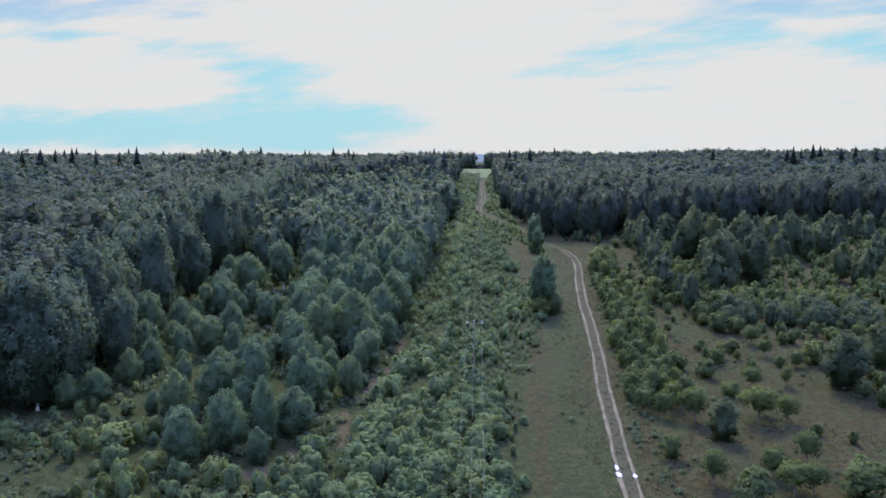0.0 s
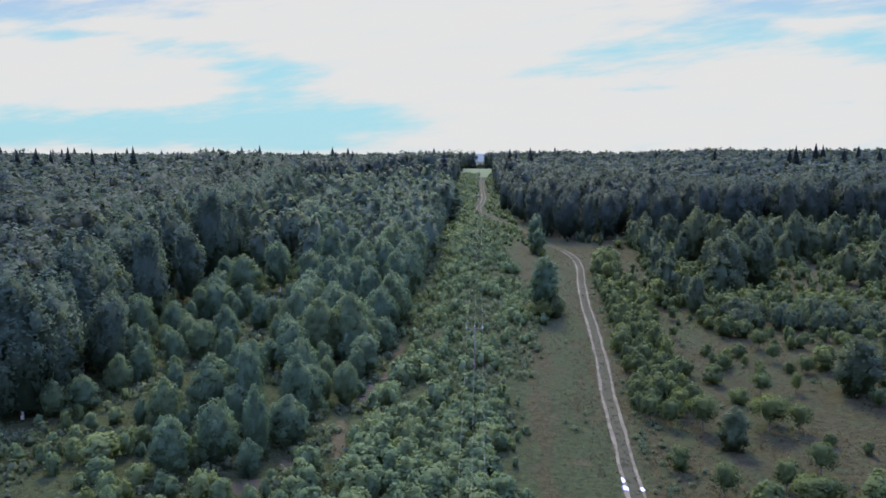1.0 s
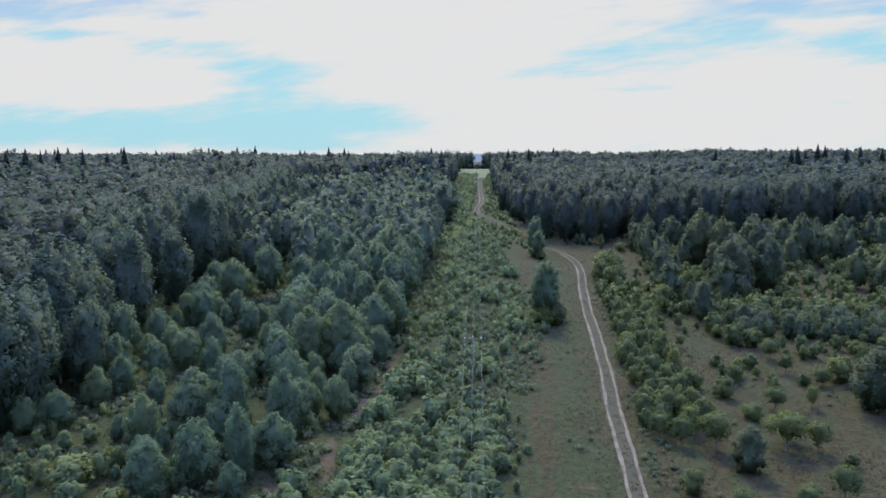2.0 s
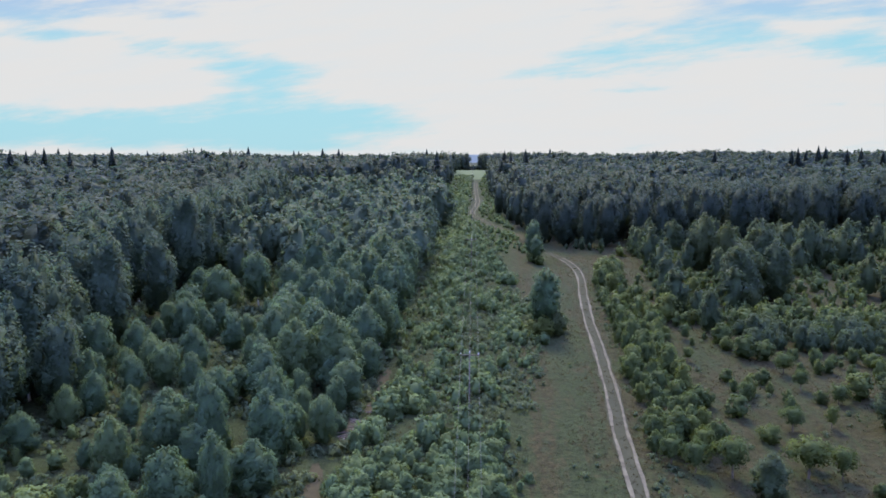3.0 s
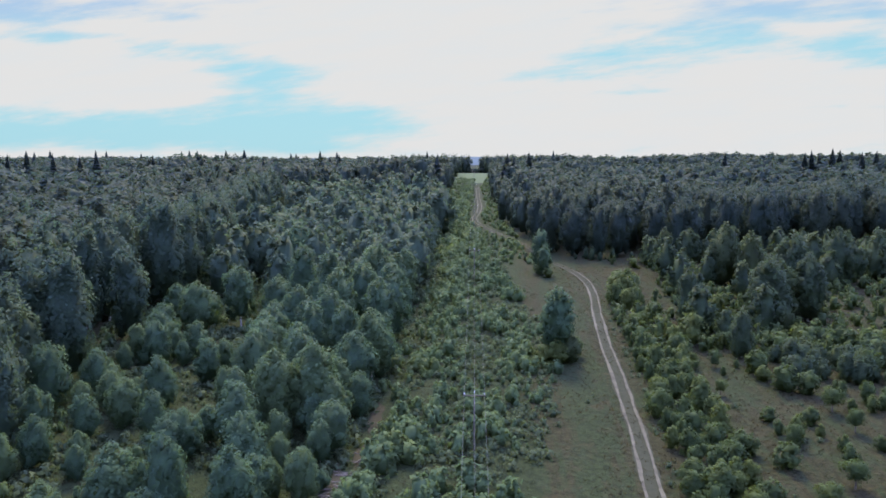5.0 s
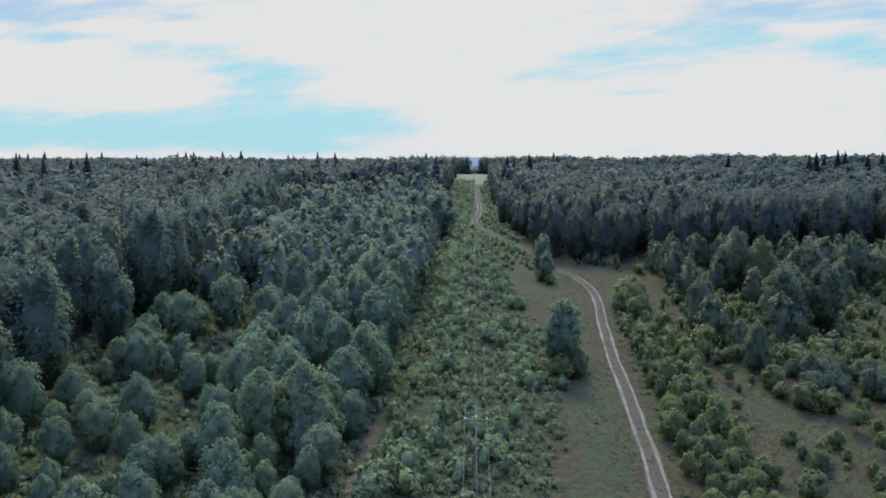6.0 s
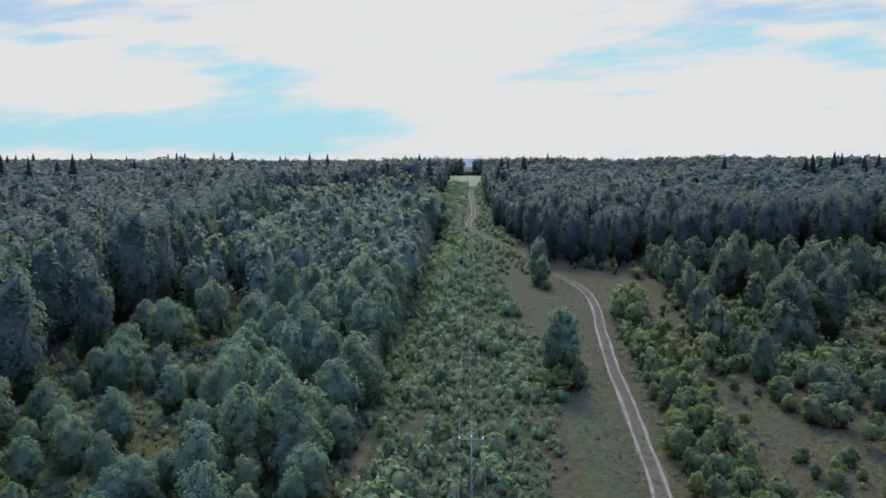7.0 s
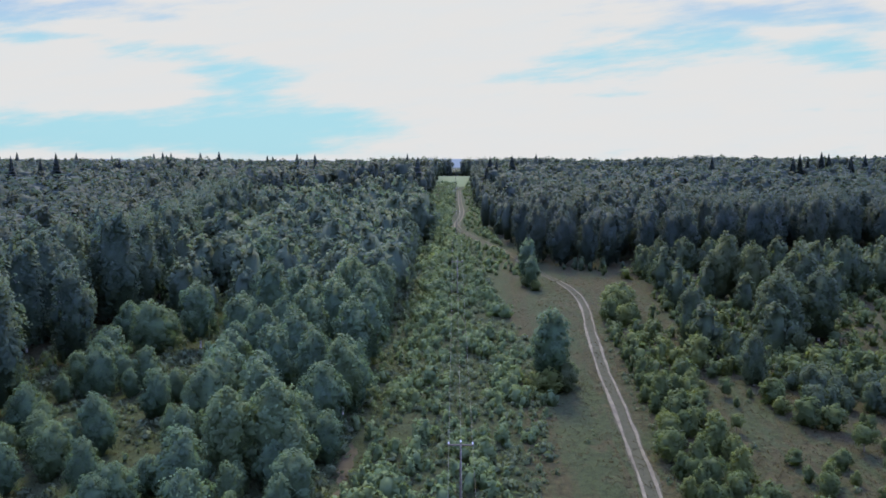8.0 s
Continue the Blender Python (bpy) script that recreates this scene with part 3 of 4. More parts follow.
FAR_BIRCHES = [
    (-20.0, 140.2, 11.0), (-29.5, 143.3, 11.3), (-37.5, 148.4, 9.4), (-28.5, 150.6, 11.8), (-21.6, 155.6, 12.6), (-19.9, 161.0, 12.6), (-29.3, 161.5, 13.0), (-36.7, 162.0, 10.0),
    (-50.6, 172.1, 11.8), (-44.4, 176.5, 9.0), (-63.6, 173.3, 7.6), (-57.8, 176.0, 6.0), (-40.9, 183.0, 14.0), (-26.9, 186.6, 14.4), (-22.8, 187.3, 12.2), (-21.0, 190.5, 12.6),
    (-28.8, 195.7, 12.5), (-49.2, 208.1, 15.2), (-70.8, 209.6, 10.0), (-55.9, 123.6, 4.6)]
for x, y, h in MORE_BIRCHES + FAR_BIRCHES:
    plant("birch_tree", NEAR if y < 128 else YOUNG if h < 9.5 else SLIM, x, y, h, BIRCH_TEXT, "tree", "young birches", dice.uniform(1.0, 1.2), dice)
    taken.add(x, y, 2.2)

# Tall trees at the edge of the old wood.
EDGE_TREES = [(-57.7, 108.9, 13.0), (-65.6, 137.6, 20.0), (-66.8, 160.7, 17.0), (-81.6, 174.9, 21.6), (-98.1, 184.9, 22.5), (-61.2, 116.0, 12.0), (-60.0, 98.0, 17.0), (-66.0, 94.0, 19.0), (-63.0, 104.0, 18.0)]
for x, y, h in EDGE_TREES:
    plant("tall_birch", MATURE, x, y, h, "tall mature birch at the edge of the wood", "tree", "old wood", 1.1, dice)
    taken.add(x, y, 3.0)

# Tall spruces that stand out of the skyline.
LEFT_SPRUCES = [(-209.2, 323, 26.7), (-201.0, 323, 27.4), (-198.5, 330, 26.4), (-192.2, 333, 27.6), (-180.5, 333, 26.8), (-153.4, 315, 28.6), (-175.8, 343, 25.5), (-158.1, 373, 24.6), (-142.7, 393, 24.2), (-140.0, 413, 22.0), (-114.1, 393, 22.8), (-88.4, 423, 21.9), (-81.5, 413, 23.2), (-69.8, 393, 17.4), (-64.3, 423, 21.9), (-59.7, 443, 21.2), (-92.3, 373, 17.9)]
RIGHT_SPRUCES = [(-0.8, 463, 22.4), (3.2, 473, 21.4), (11.8, 473, 22.7), (117.0, 473, 22.6), (156.6, 463, 22.9), (161.2, 466, 24.1), (170.3, 463, 25.4), (175.9, 468, 24.3), (167.0, 473, 22.6), (189.6, 473, 22.9), (201.4, 483, 23.5), (208.3, 473, 22.5)]
for x, y, h in LEFT_SPRUCES + RIGHT_SPRUCES:
    plant("spruce_tree", SPRUCES, x, y, h, "tall dark spruce standing above the forest canopy", "tree", "skyline spruces", dice.uniform(1.7, 2.5), dice)
    taken.add(x, y, 3.0)

# Trees on the far side of the track.
TRACK_TREES = [
    (51.4, 218.1, 15.2), (56.0, 213.5, 13.6), (56.9, 189.0, 17.0), (78.6, 220.8, 14.0), (91.9, 231.3, 11.6), (48.4, 177.6, 14.0), (58.1, 182.8, 13.5), (75.1, 217.5, 8.6),
    (34.4, 179.0, 11.0), (51.2, 181.9, 13.0), (49.8, 217.5, 9.0), (39.4, 231.1, 12.0), (38.2, 156.4, 8.2), (8.7, 233.9, 11.2), (9.4, 226.5, 8.0), (8.3, 154.0, 12.2), (7.2, 157.5, 8.8)]
for x, y, h in TRACK_TREES:
    plant("birch_tree", ROUNDED if x < 15 else GROVE, x, y, h, BIRCH_TEXT + " beside the track", "tree", "trees by the track", 1.25 if 40 < x < 60 and y < 195 else dice.uniform(0.95, 1.2) if x > 15 else 1.1, dice)
    taken.add(x, y, 2.5)

SHRUB_TEXT = "leafy green shrub in dry meadow grass"
# Shrubs of the meadow: x, y, height, width.
NEAR_SHRUBS = [
    (23.3, 76.5, 3.8, 2.5), (26.2, 71.7, 4.2, 4.1), (30.9, 74.1, 3.5, 3.4), (30.1, 78.4, 3.4, 2.6), (32.9, 74.5, 3.3, 2.4), (35.2, 83.0, 3.7, 2.8), (39.3, 91.2, 1.6, 1.7), (37.6, 73.9, 4.4, 6.0),
    (37.1, 95.3, 3.6, 2.5), (33.6, 95.4, 4.5, 4.2), (27.7, 89.5, 5.4, 6.2), (25.6, 95.3, 4.5, 3.5), (32.7, 105.6, 2.4, 2.9), (41.8, 110.5, 3.0, 1.7), (42.5, 88.7, 1.8, 1.3), (21.9, 96.2, 3.6, 2.6)]
FAR_SHRUBS = [
    (43.2, 132.4, 3.4, 2.8), (48.1, 131.9, 2.5, 1.8), (38.8, 127.7, 2.5, 4.2), (52.7, 138.0, 1.8, 3.3), (58.1, 137.0, 2.4, 3.7), (43.9, 119.6, 1.9, 2.3), (46.2, 119.5, 2.9, 2.7), (49.7, 121.5, 3.9, 5.4),
    (31.5, 114.6, 3.1, 4.3), (33.7, 128.0, 2.1, 2.9), (42.3, 138.7, 3.4, 3.6), (39.6, 140.2, 3.8, 4.4), (37.7, 144.0, 2.4, 2.8), (37.9, 147.1, 3.8, 3.6), (44.1, 150.4, 5.2, 4.8), (55.2, 150.0, 4.0, 4.4)]
# Dark bushes round the foot of the lone birches beside the track.
FAR_SHRUBS += [(10.2, 152.6, 4.8, 5.2), (8.0, 151.2, 4.2, 4.6), (11.0, 155.8, 3.6, 3.6), (6.2, 153.0, 3.0, 3.2), (8.6, 229.0, 3.4, 4.4), (10.2, 224.0, 2.8, 3.6)]
for x, y, h, across in NEAR_SHRUBS + FAR_SHRUBS:
    kinds = ROUND if y < 145 and x > 20 and 2.2 < h < 4.6 and across < 1.05 * h and dice.random() < 0.75 else GROVE if h > 4.4 else SHRUBBY[:4]
    plant("shrub", kinds, x, y, h, SHRUB_TEXT, "shrub", "meadow shrubs", 1.0, dice, across)
    taken.add(x, y, 0.5 * across + 0.6)
for x, y, h, across in [(49.5, 109.2, 8.8, 6.1), (51.5, 112.0, 6.5, 4.5), (59.0, 119.3, 7.7, 5.3), (62.5, 121.0, 7.0, 5.0)]:
    plant("birch_tree", GROVE, x, y, h, "dark leafy tree standing in the dry meadow", "tree", "meadow trees", 1.0, dice, across)
    taken.add(x, y, 3.0)
# Willows in the clearing before the old wood.
CLEARING_BUSHES = [
    (-44.3, 79.9, 3.6, 5.5), (-50.3, 89.4, 2.4, 3.4), (-48.4, 91.6, 2.2, 4.2), (-42.3, 76.7, 2.4, 4.7), (-43.3, 74.2, 1.7, 1.8), (-33.8, 70.0, 1.5, 4.3), (-37.7, 76.0, 1.9, 3.5), (-53.7, 79.3, 2.3, 2.4),
    (-57.6, 90.0, 1.5, 4.1), (-52.5, 84.4, 1.7, 3.2)]
for x, y, h, across in CLEARING_BUSHES:
    plant("willow_bush", BUSHY, x, y, h, "leafy grey-green willow bush in rough grass", "bush", "willow scrub", 1.0, dice, across)
    taken.add(x, y, 0.5 * across + 0.3)
HEDGE_SHRUBS = [
    (19.2, 105.2, 3.2), (19.6, 107.6, 3.5), (21.6, 104.5, 4.4), (26.9, 116.7, 3.4), (25.6, 108.5, 3.0), (23.0, 111.2, 3.4), (21.1, 116.1, 3.4), (19.5, 118.0, 2.8), (28.2, 117.9, 2.6), (26.2, 123.4, 4.3), (23.4, 197.5, 6.0), (23.0, 193.5, 5.0), (27.0, 193.0, 4.4),
    (25.6, 130.6, 5.0), (26.1, 141.9, 4.2), (22.9, 148.0, 4.6), (21.5, 168.7, 3.0), (28.6, 199.0, 2.6), (25.0, 200.5, 7.0), (25.8, 196.5, 6.0), (27.4, 203.0, 6.0), (24.9, 190.3, 4.6), (31.8, 163.6, 5.8), (41.4, 184.9, 5.0), (38.8, 213.6, 5.2)]
for x, y, h in HEDGE_SHRUBS:
    plant("shrub", SHRUBBY, x, y, h, "dense bright green shrub beside the dirt track", "shrub", "trackside shrubs", dice.uniform(1.1, 1.4), dice)
    taken.add(x, y, 1.5)

# ---- scattered plants ----
OLD_EDGE = [(60, -66), (88, -61), (100, -57), (130, -67), (160, -73), (190, -71), (230, -74), (330, -88), (360, -60), (420, -32)]
STRIP_LEFT = [(40, -24), (95, -19), (110, -17.5), (150, -19.5), (225, -19.5), (290, -22.5), (358, -25), (475, -30), (600, -35), (760, -40)]
WOOD_RIGHT = [(250, 16), (284, 3.5), (300, 2), (349, -3), (420, -6.5), (500, -9), (585, -14.5), (760, -16)]


def line(points, y):
    p = np.array(points, float)
    return float(np.interp(y, p[:, 0], p[:, 1]))


def in_view(x, y, margin=12.0):
    """Within the fan of land that the flight looks over."""
    return abs(x - 1 + 0.075 * (y - 10)) < 0.60 * (y + 8) + margin


class Wood:
    """Many far plants joined into one mesh."""

    def __init__(self, name, kinds, mat, label, category):
        self.name, self.kinds, self.mat, self.label, self.category = name, kinds, mat, label, category
        self.vs, self.fs, self.ns, self.at = [], [], [], 0

    def add(self, x, y, h, wide, rng):
        v, f, soft, h0 = self.kinds[rng.randrange(len(self.kinds))]
        s, a = h / h0, rng.uniform(0, 6.283)
        c, q = math.cos(a) * s * wide, math.sin(a) * s * wide
        out = np.empty_like(v)
        out[:, 0] = v[:, 0] * c - v[:, 1] * q + x
        out[:, 1] = v[:, 0] * q + v[:, 1] * c + y
        out[:, 2] = v[:, 2] * s + float(ground_z(x, y)) - 0.1
        if soft is not None:
            ca, sa = math.cos(a), math.sin(a)
            self.ns.append(np.stack([soft[:, 0] * ca - soft[:, 1] * sa, soft[:, 0] * sa + soft[:, 1] * ca, soft[:, 2]], 1))
        self.vs.append(out)
        self.fs.append(f + self.at)
        self.at += len(v)

    def done(self):
        if self.vs:
            ob = new(self.name, mesh_from(self.name, np.concatenate(self.vs), np.concatenate(self.fs), self.mat, True, np.concatenate(self.ns) if self.ns else None))
            tagged(ob, self.label, self.category, kind="stuff")


def simple(seed, n_kinds, h, r_frac, base_frac, shape, lobes, count, size, sides, rings):
    return [(*crown(np.random.default_rng(seed + i), h, h * r_frac, h * base_frac, shape, lobes, count, size, sides, rings), h) for i in range(n_kinds)]


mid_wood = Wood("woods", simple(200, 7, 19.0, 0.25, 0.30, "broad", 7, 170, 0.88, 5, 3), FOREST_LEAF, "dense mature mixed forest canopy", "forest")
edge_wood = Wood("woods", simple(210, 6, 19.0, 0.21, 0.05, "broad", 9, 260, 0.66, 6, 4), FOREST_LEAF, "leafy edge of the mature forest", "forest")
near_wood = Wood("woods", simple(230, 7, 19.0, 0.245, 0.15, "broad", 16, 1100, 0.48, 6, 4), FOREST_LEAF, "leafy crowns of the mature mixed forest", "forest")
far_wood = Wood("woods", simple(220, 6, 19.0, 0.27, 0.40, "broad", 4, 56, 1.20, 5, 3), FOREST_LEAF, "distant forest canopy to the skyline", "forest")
young_wood = Wood("thicket", simple(240, 4, 10.0, 0.32, 0.12, "birch", 11, 330, 0.42, 6, 4) + simple(245, 4, 10.0, 0.30, 0.12, "egg", 11, 330, 0.42, 6, 4), OLD_LEAF, "dense stand of young birches", "forest")
grove_wood = Wood("thicket", simple(250, 5, 10.0, 0.28, 0.05, "birch", 12, 420, 0.44, 6, 5), GROVE_LEAF, "young birches scattered beyond the meadow", "forest")
low_bush = Wood("undergrowth", simple(260, 4, 2.2, 0.50, 0.04, "dome", 4, 140, 0.23, 5, 2) + simple(265, 4, 2.2, 0.36, 0.04, "tuft", 4, 140, 0.23, 5, 2), WILLOW_LEAF, "low willow scrub on the cleared strip", "bushes")
far_bush = Wood("undergrowth", simple(280, 5, 2.2, 0.55, 0.04, "dome", 2, 44, 0.42, 5, 2), WILLOW_LEAF, "distant low scrub on the cleared strip", "bushes")
shrub_wood = Wood("undergrowth", simple(300, 4, 2.4, 0.45, 0.05, "round", 4, 130, 0.24, 5, 2) + simple(305, 4, 2.6, 0.32, 0.05, "birch", 4, 130, 0.24, 5, 2), SHRUB_LEAF, "mixed green scrub beyond the meadow", "bushes")
rng_s = np.random.default_rng(95)
spruce_wood = Wood("spruces", [(*spruce_crown(rng_s, 20.0, 4.2, 9, 8), None, 20.0) for _ in range(3)], SPRUCE_LEAF, "dark spruces standing above the wood", "forest")


def scatter(x0, x1, y0, y1, step):
    """Jittered places on a grid, nearest rows first."""
    y = y0
    while y < y1:
        x = x0 + dice.uniform(0, step)
        while x < x1:
            yield x + dice.uniform(-0.42, 0.42) * step, y + dice.uniform(-0.42, 0.42) * step
            x += step
        y += step


# Old wood on both sides.
for x, y in scatter(-110, 60, 765, 790, 5.6):
    if abs(x + 1.3 + 0.0397 * (y - 39)) > 5.0:
        edge_wood.add(x, y, dice.uniform(15.0, 18.0), dice.uniform(1.0, 1.3), dice)
for x, y in scatter(-60, 0, 766, 780, 4.0):
    edge_wood.add(x, y, dice.uniform(4.0, 5.6), 2.2, dice)
made = 0
for step, ya, yb in ((7.9, 70, 300), (8.2, 300, 430), (9.8, 430, 715)):
    for x, y in scatter(-480, 480, ya, yb, step):
        if not in_view(x, y):
            continue
        left = x < line(OLD_EDGE, y) and x < line(STRIP_LEFT, y) - 2
        right = x > line(WOOD_RIGHT, y) and y > (252 + max(0, x - 35) * 0.30)
        if not (left or right) or (545 < y < 770 and -38 < x < -14.5):
            continue
        if not taken.free(x, y, 3.0):
            continue
        h = (dice.uniform(18.5, 23.0) if left else dice.uniform(16.0, 19.5)) + 1.5 * math.sin(x * 0.05) * math.sin(y * 0.04 + 1)
        edge = right and y < 275 + max(0, x - 35) * 0.30 or left and x > line(OLD_EDGE, y) - 10
        dark = noise.noise((x * 0.02, y * 0.02, 3.0))
        if dice.random() < (0.0 if y < 300 else 0.015 + 0.05 * (dark > 0.15)):
            spruce_wood.add(x, y, h * (dice.uniform(0.84, 1.05) if y < 300 else dice.uniform(0.82, 1.0)), 1.1 if y < 300 else 1.7, dice)
        elif edge and made < 100 and y < 330:
            made += 1
            plant("tall_birch", MATURE if left else FOREST, x, y, h, "tall mature birch at the edge of the wood", "tree", "old wood", dice.uniform(1.0, 1.2), dice)
        elif y < 600 and (left and x > line(STRIP_LEFT, y) - 12 or right and x < line(WOOD_RIGHT, y) + 9 or edge):
            edge_wood.add(x, y, h * (0.8 if y > 300 else 1.0), dice.uniform(1.0, 1.2), dice)
        elif y < 235 or y < 330 and (right or x > -120):
            near_wood.add(x, y, h, dice.uniform(1.0, 1.3), dice)
        elif y < 430:
            mid_wood.add(x, y, h, dice.uniform(1.0, 1.25), dice)
        else:
            far_wood.add(x, y, h * (0.66 if left else 0.86 + 0.07 * (x > 110)), dice.uniform(1.1, 1.45), dice)
        taken.add(x, y, 2.6)

# Young birch stand, with grassy glades: x, y, radius.
GLADES = [(-56, 200, 7), (-53, 187, 6), (-60, 186, 6), (-39.6, 123.5, 4), (-38.7, 112.5, 4), (-53.5, 101, 5), (-66, 168, 7), (-55, 177, 4)]
made = 0
for x, y in scatter(-90, -16, 78, 370, 4.3):
    if not (line(OLD_EDGE, y) + 1 < x < line(STRIP_LEFT, y) - 1.0) or not in_view(x, y):
        continue
    glade = noise.noise((x * 0.07, y * 0.07, 9.0))
    if y < 190 and x < -34 and glade > -0.06 and dice.random() < 0.85:
        continue
    if 108 < y < 216 and x < line(OLD_EDGE, y) + 8 or any((x - gx) ** 2 + (y - gy) ** 2 < gr ** 2 for gx, gy, gr in GLADES):
        continue
    if not taken.free(x, y, 2.5) or (y < 98 and (x < -44 or dice.random() < 0.35)):
        continue
    h = np.interp(y, [75, 100, 130, 170, 220, 370], [3.6, 5.0, 7.0, 9.5, 11.5, 13.0]) * dice.choice((0.45, 0.6, 0.8, 0.9, 1.0, 1.15, 1.35)) * dice.uniform(0.9, 1.1)
    if x < -38 and y < 190:
        h *= 0.72
    if y < 190 and made < 150:
        made += 1
        plant("birch_tree", NEAR if y < 110 else YOUNG if h < 10 else SLIM, x, y, h, BIRCH_TEXT, "tree", "young birches", dice.uniform(1.0, 1.25), dice)
    else:
        young_wood.add(x, y, h, dice.uniform(1.0, 1.3), dice)
    taken.add(x, y, 2.2)

# Low scrub along the foot of the old wood and in the glades.
for x, y in scatter(-82, -34, 100, 218, 2.5):
    foot = line(OLD_EDGE, y) - 1 < x < line(OLD_EDGE, y) + 9 and y > 108
    if (foot or any((x - gx) ** 2 + (y - gy) ** 2 < gr ** 2 for gx, gy, gr in GLADES)) and taken.free(x, y, 1.6) and dice.random() < 0.7:
        low_bush.add(x, y, dice.uniform(0.7, 2.3), dice.uniform(1.0, 1.5), dice)
        taken.add(x, y, 1.0)

# Scrub on the cleared strip.
made = 0
for x, y in scatter(-24, 14, 58, 560, 1.9):
    if not (line(STRIP_LEFT, y) < x < (line([(50, 3.5), (100, 4.0), (120, 6.5), (150, 8.0), (185, 4.5), (225, -1.0), (275, -5), (310, -10), (340, -16), (560, -22)], y))):
        continue
    gap = noise.noise((x * 0.13, y * 0.06, 2.0))
    if gap > 0.34 - 0.14 * (x > -4) - 0.06 * (y > 100) or not taken.free(x, y, 1.15):
        continue
    if abs(x + 17.6 - 0.03 * (y - 100)) < 1.3 and 82 < y < 135:
        continue
    h = max(0.6, np.interp(y, [60, 110, 140, 240], [2.3, 2.1, 1.6, 1.7]) + 1.6 * noise.noise((x * 0.2, y * 0.12, 5.0)) + dice.uniform(-0.7, 0.8))
    if x > 1 and y < 145:
        h *= 0.62
        if dice.random() < 0.55:
            continue
    if y < 150 and made < 190:
        made += 1
        plant("willow_bush", BUSHY, x, y, h, "low grey-green willow bush on the cleared strip", "bush", "willow scrub", dice.uniform(1.1, 1.7), dice)
    elif y < 250:
        low_bush.add(x, y, h, dice.uniform(1.0, 1.5), dice)
    elif dice.random() < 0.75:
        far_bush.add(x, y, h, dice.uniform(1.0, 1.5), dice)
    taken.add(x, y, 1.0)

# Bushes in the clearing in front of the old wood.
for x, y in scatter(-64, -22, 56, 100, 2.3):
    if not in_view(x, y, 4) or noise.noise((x * 0.09, y * 0.09, 6.0)) < (-0.16 if x > -36 else 0.12) or not taken.free(x, y, 1.6):
        continue
    if made > 285:
        low_bush.add(x, y, dice.uniform(0.9, 2.6), 1.2, dice)
        taken.add(x, y, 1.2)
        continue
    made += 1
    plant("willow_bush", BUSHY if dice.random() < 0.7 else SHRUBBY, x, y, dice.uniform(0.9, 2.9), "leafy grey-green willow bush in rough grass", "bush", "willow scrub", dice.uniform(0.9, 1.3), dice)
    taken.add(x, y, 1.2)

# Scrub and saplings beyond the track.
made = 0
for x, y in scatter(17, 150, 62, 275, 2.1):
    if not in_view(x, y, 4) or y > 250 + max(0, x - 35) * 0.30:
        continue
    road_x = float(np.interp(y, ROAD_Y, ROAD_X))
    if x < road_x + 3.4:
        continue
    dense = (0.03 if y < 112 else 0.09) if x < 50 else 0.12
    if x < road_x + 11 and 98 < y < 190:
        dense = 0.85
    elif y > 150 + 0.10 * (x - 40):
        dense = 0.46
    elif x > 52 + 0.15 * (y - 110):
        dense = 0.5
    if y > 186 and x < 36:
        dense = 0.05
    thick = 42 < x < 72 and 143 < y < 168
    if thick:
        dense = 0.75
    if dice.random() > dense * (1.0 + 0.8 * noise.noise((x * 0.1, y * 0.1, 4.0))) or not taken.free(x, y, 1.5):
        continue
    h = dice.uniform(2.4, 4.6) if thick else dice.uniform(1.6, 4.2) if x < road_x + 11 and 98 < y < 190 else dice.uniform(1.2, 3.2) if y < 160 else dice.uniform(1.4, 3.4)
    if y > 165 and x > 34 and not (58 < x < 80 and y < 212) and dice.random() < 0.10:
        grove_wood.add(x, y, dice.uniform(6, 11), 1.1, dice)
    elif y < 175 and made < 270:
        made += 1
        plant("shrub", SHADED_SHRUBS if thick else SHRUBBY if dice.random() < 0.75 else ROUND, x, y, h, SHRUB_TEXT, "shrub", "meadow shrubs", dice.uniform(0.95, 1.3), dice)
    else:
        shrub_wood.add(x, y, h, dice.uniform(1.0, 1.4), dice)
    taken.add(x, y, 1.3)

# Saplings at the foot of the forest beyond the track.
for x, y in scatter(4, 62, 246, 268, 2.6):
    front = 251 + max(0, x - 35) * 0.30
    if front - 4 < y < front + 2 and abs(x - float(np.interp(y, ROAD_Y, ROAD_X))) > 4.0 and taken.free(x, y, 1.4) and dice.random() < 0.6:
        grove_wood.add(x, y, dice.uniform(1.4, 5.0), dice.uniform(1.0, 1.3), dice)
        taken.add(x, y, 1.2)

# Knee-high sprouts that cover the floor of the strip and of the young stand.
sprouts = Wood("sprouts", simple(320, 6, 0.9, 0.75, 0.02, "dome", 0, 30, 0.20, 5, 1), WEED_LEAF, "knee-high green sprouts and weeds", "undergrowth")
for x, y in scatter(-24, 12, 58, 330, 1.45):
    right = line([(50, 3.0), (100, 3.5), (120, 5.5), (150, 8.0), (185, 5.5), (225, 0.5), (275, -4), (310, -9), (340, -16)], y)
    if line(STRIP_LEFT, y) - 3 < x < right and not (abs(x + 17.6 - 0.03 * (y - 100)) < 1.1 and 82 < y < 135) and taken.free(x, y, 0.9) and noise.noise((x * 0.15, y * 0.1, 12.0)) < 0.24:
        sprouts.add(x, y, dice.uniform(0.5, 1.2), dice.uniform(0.9, 1.5), dice)
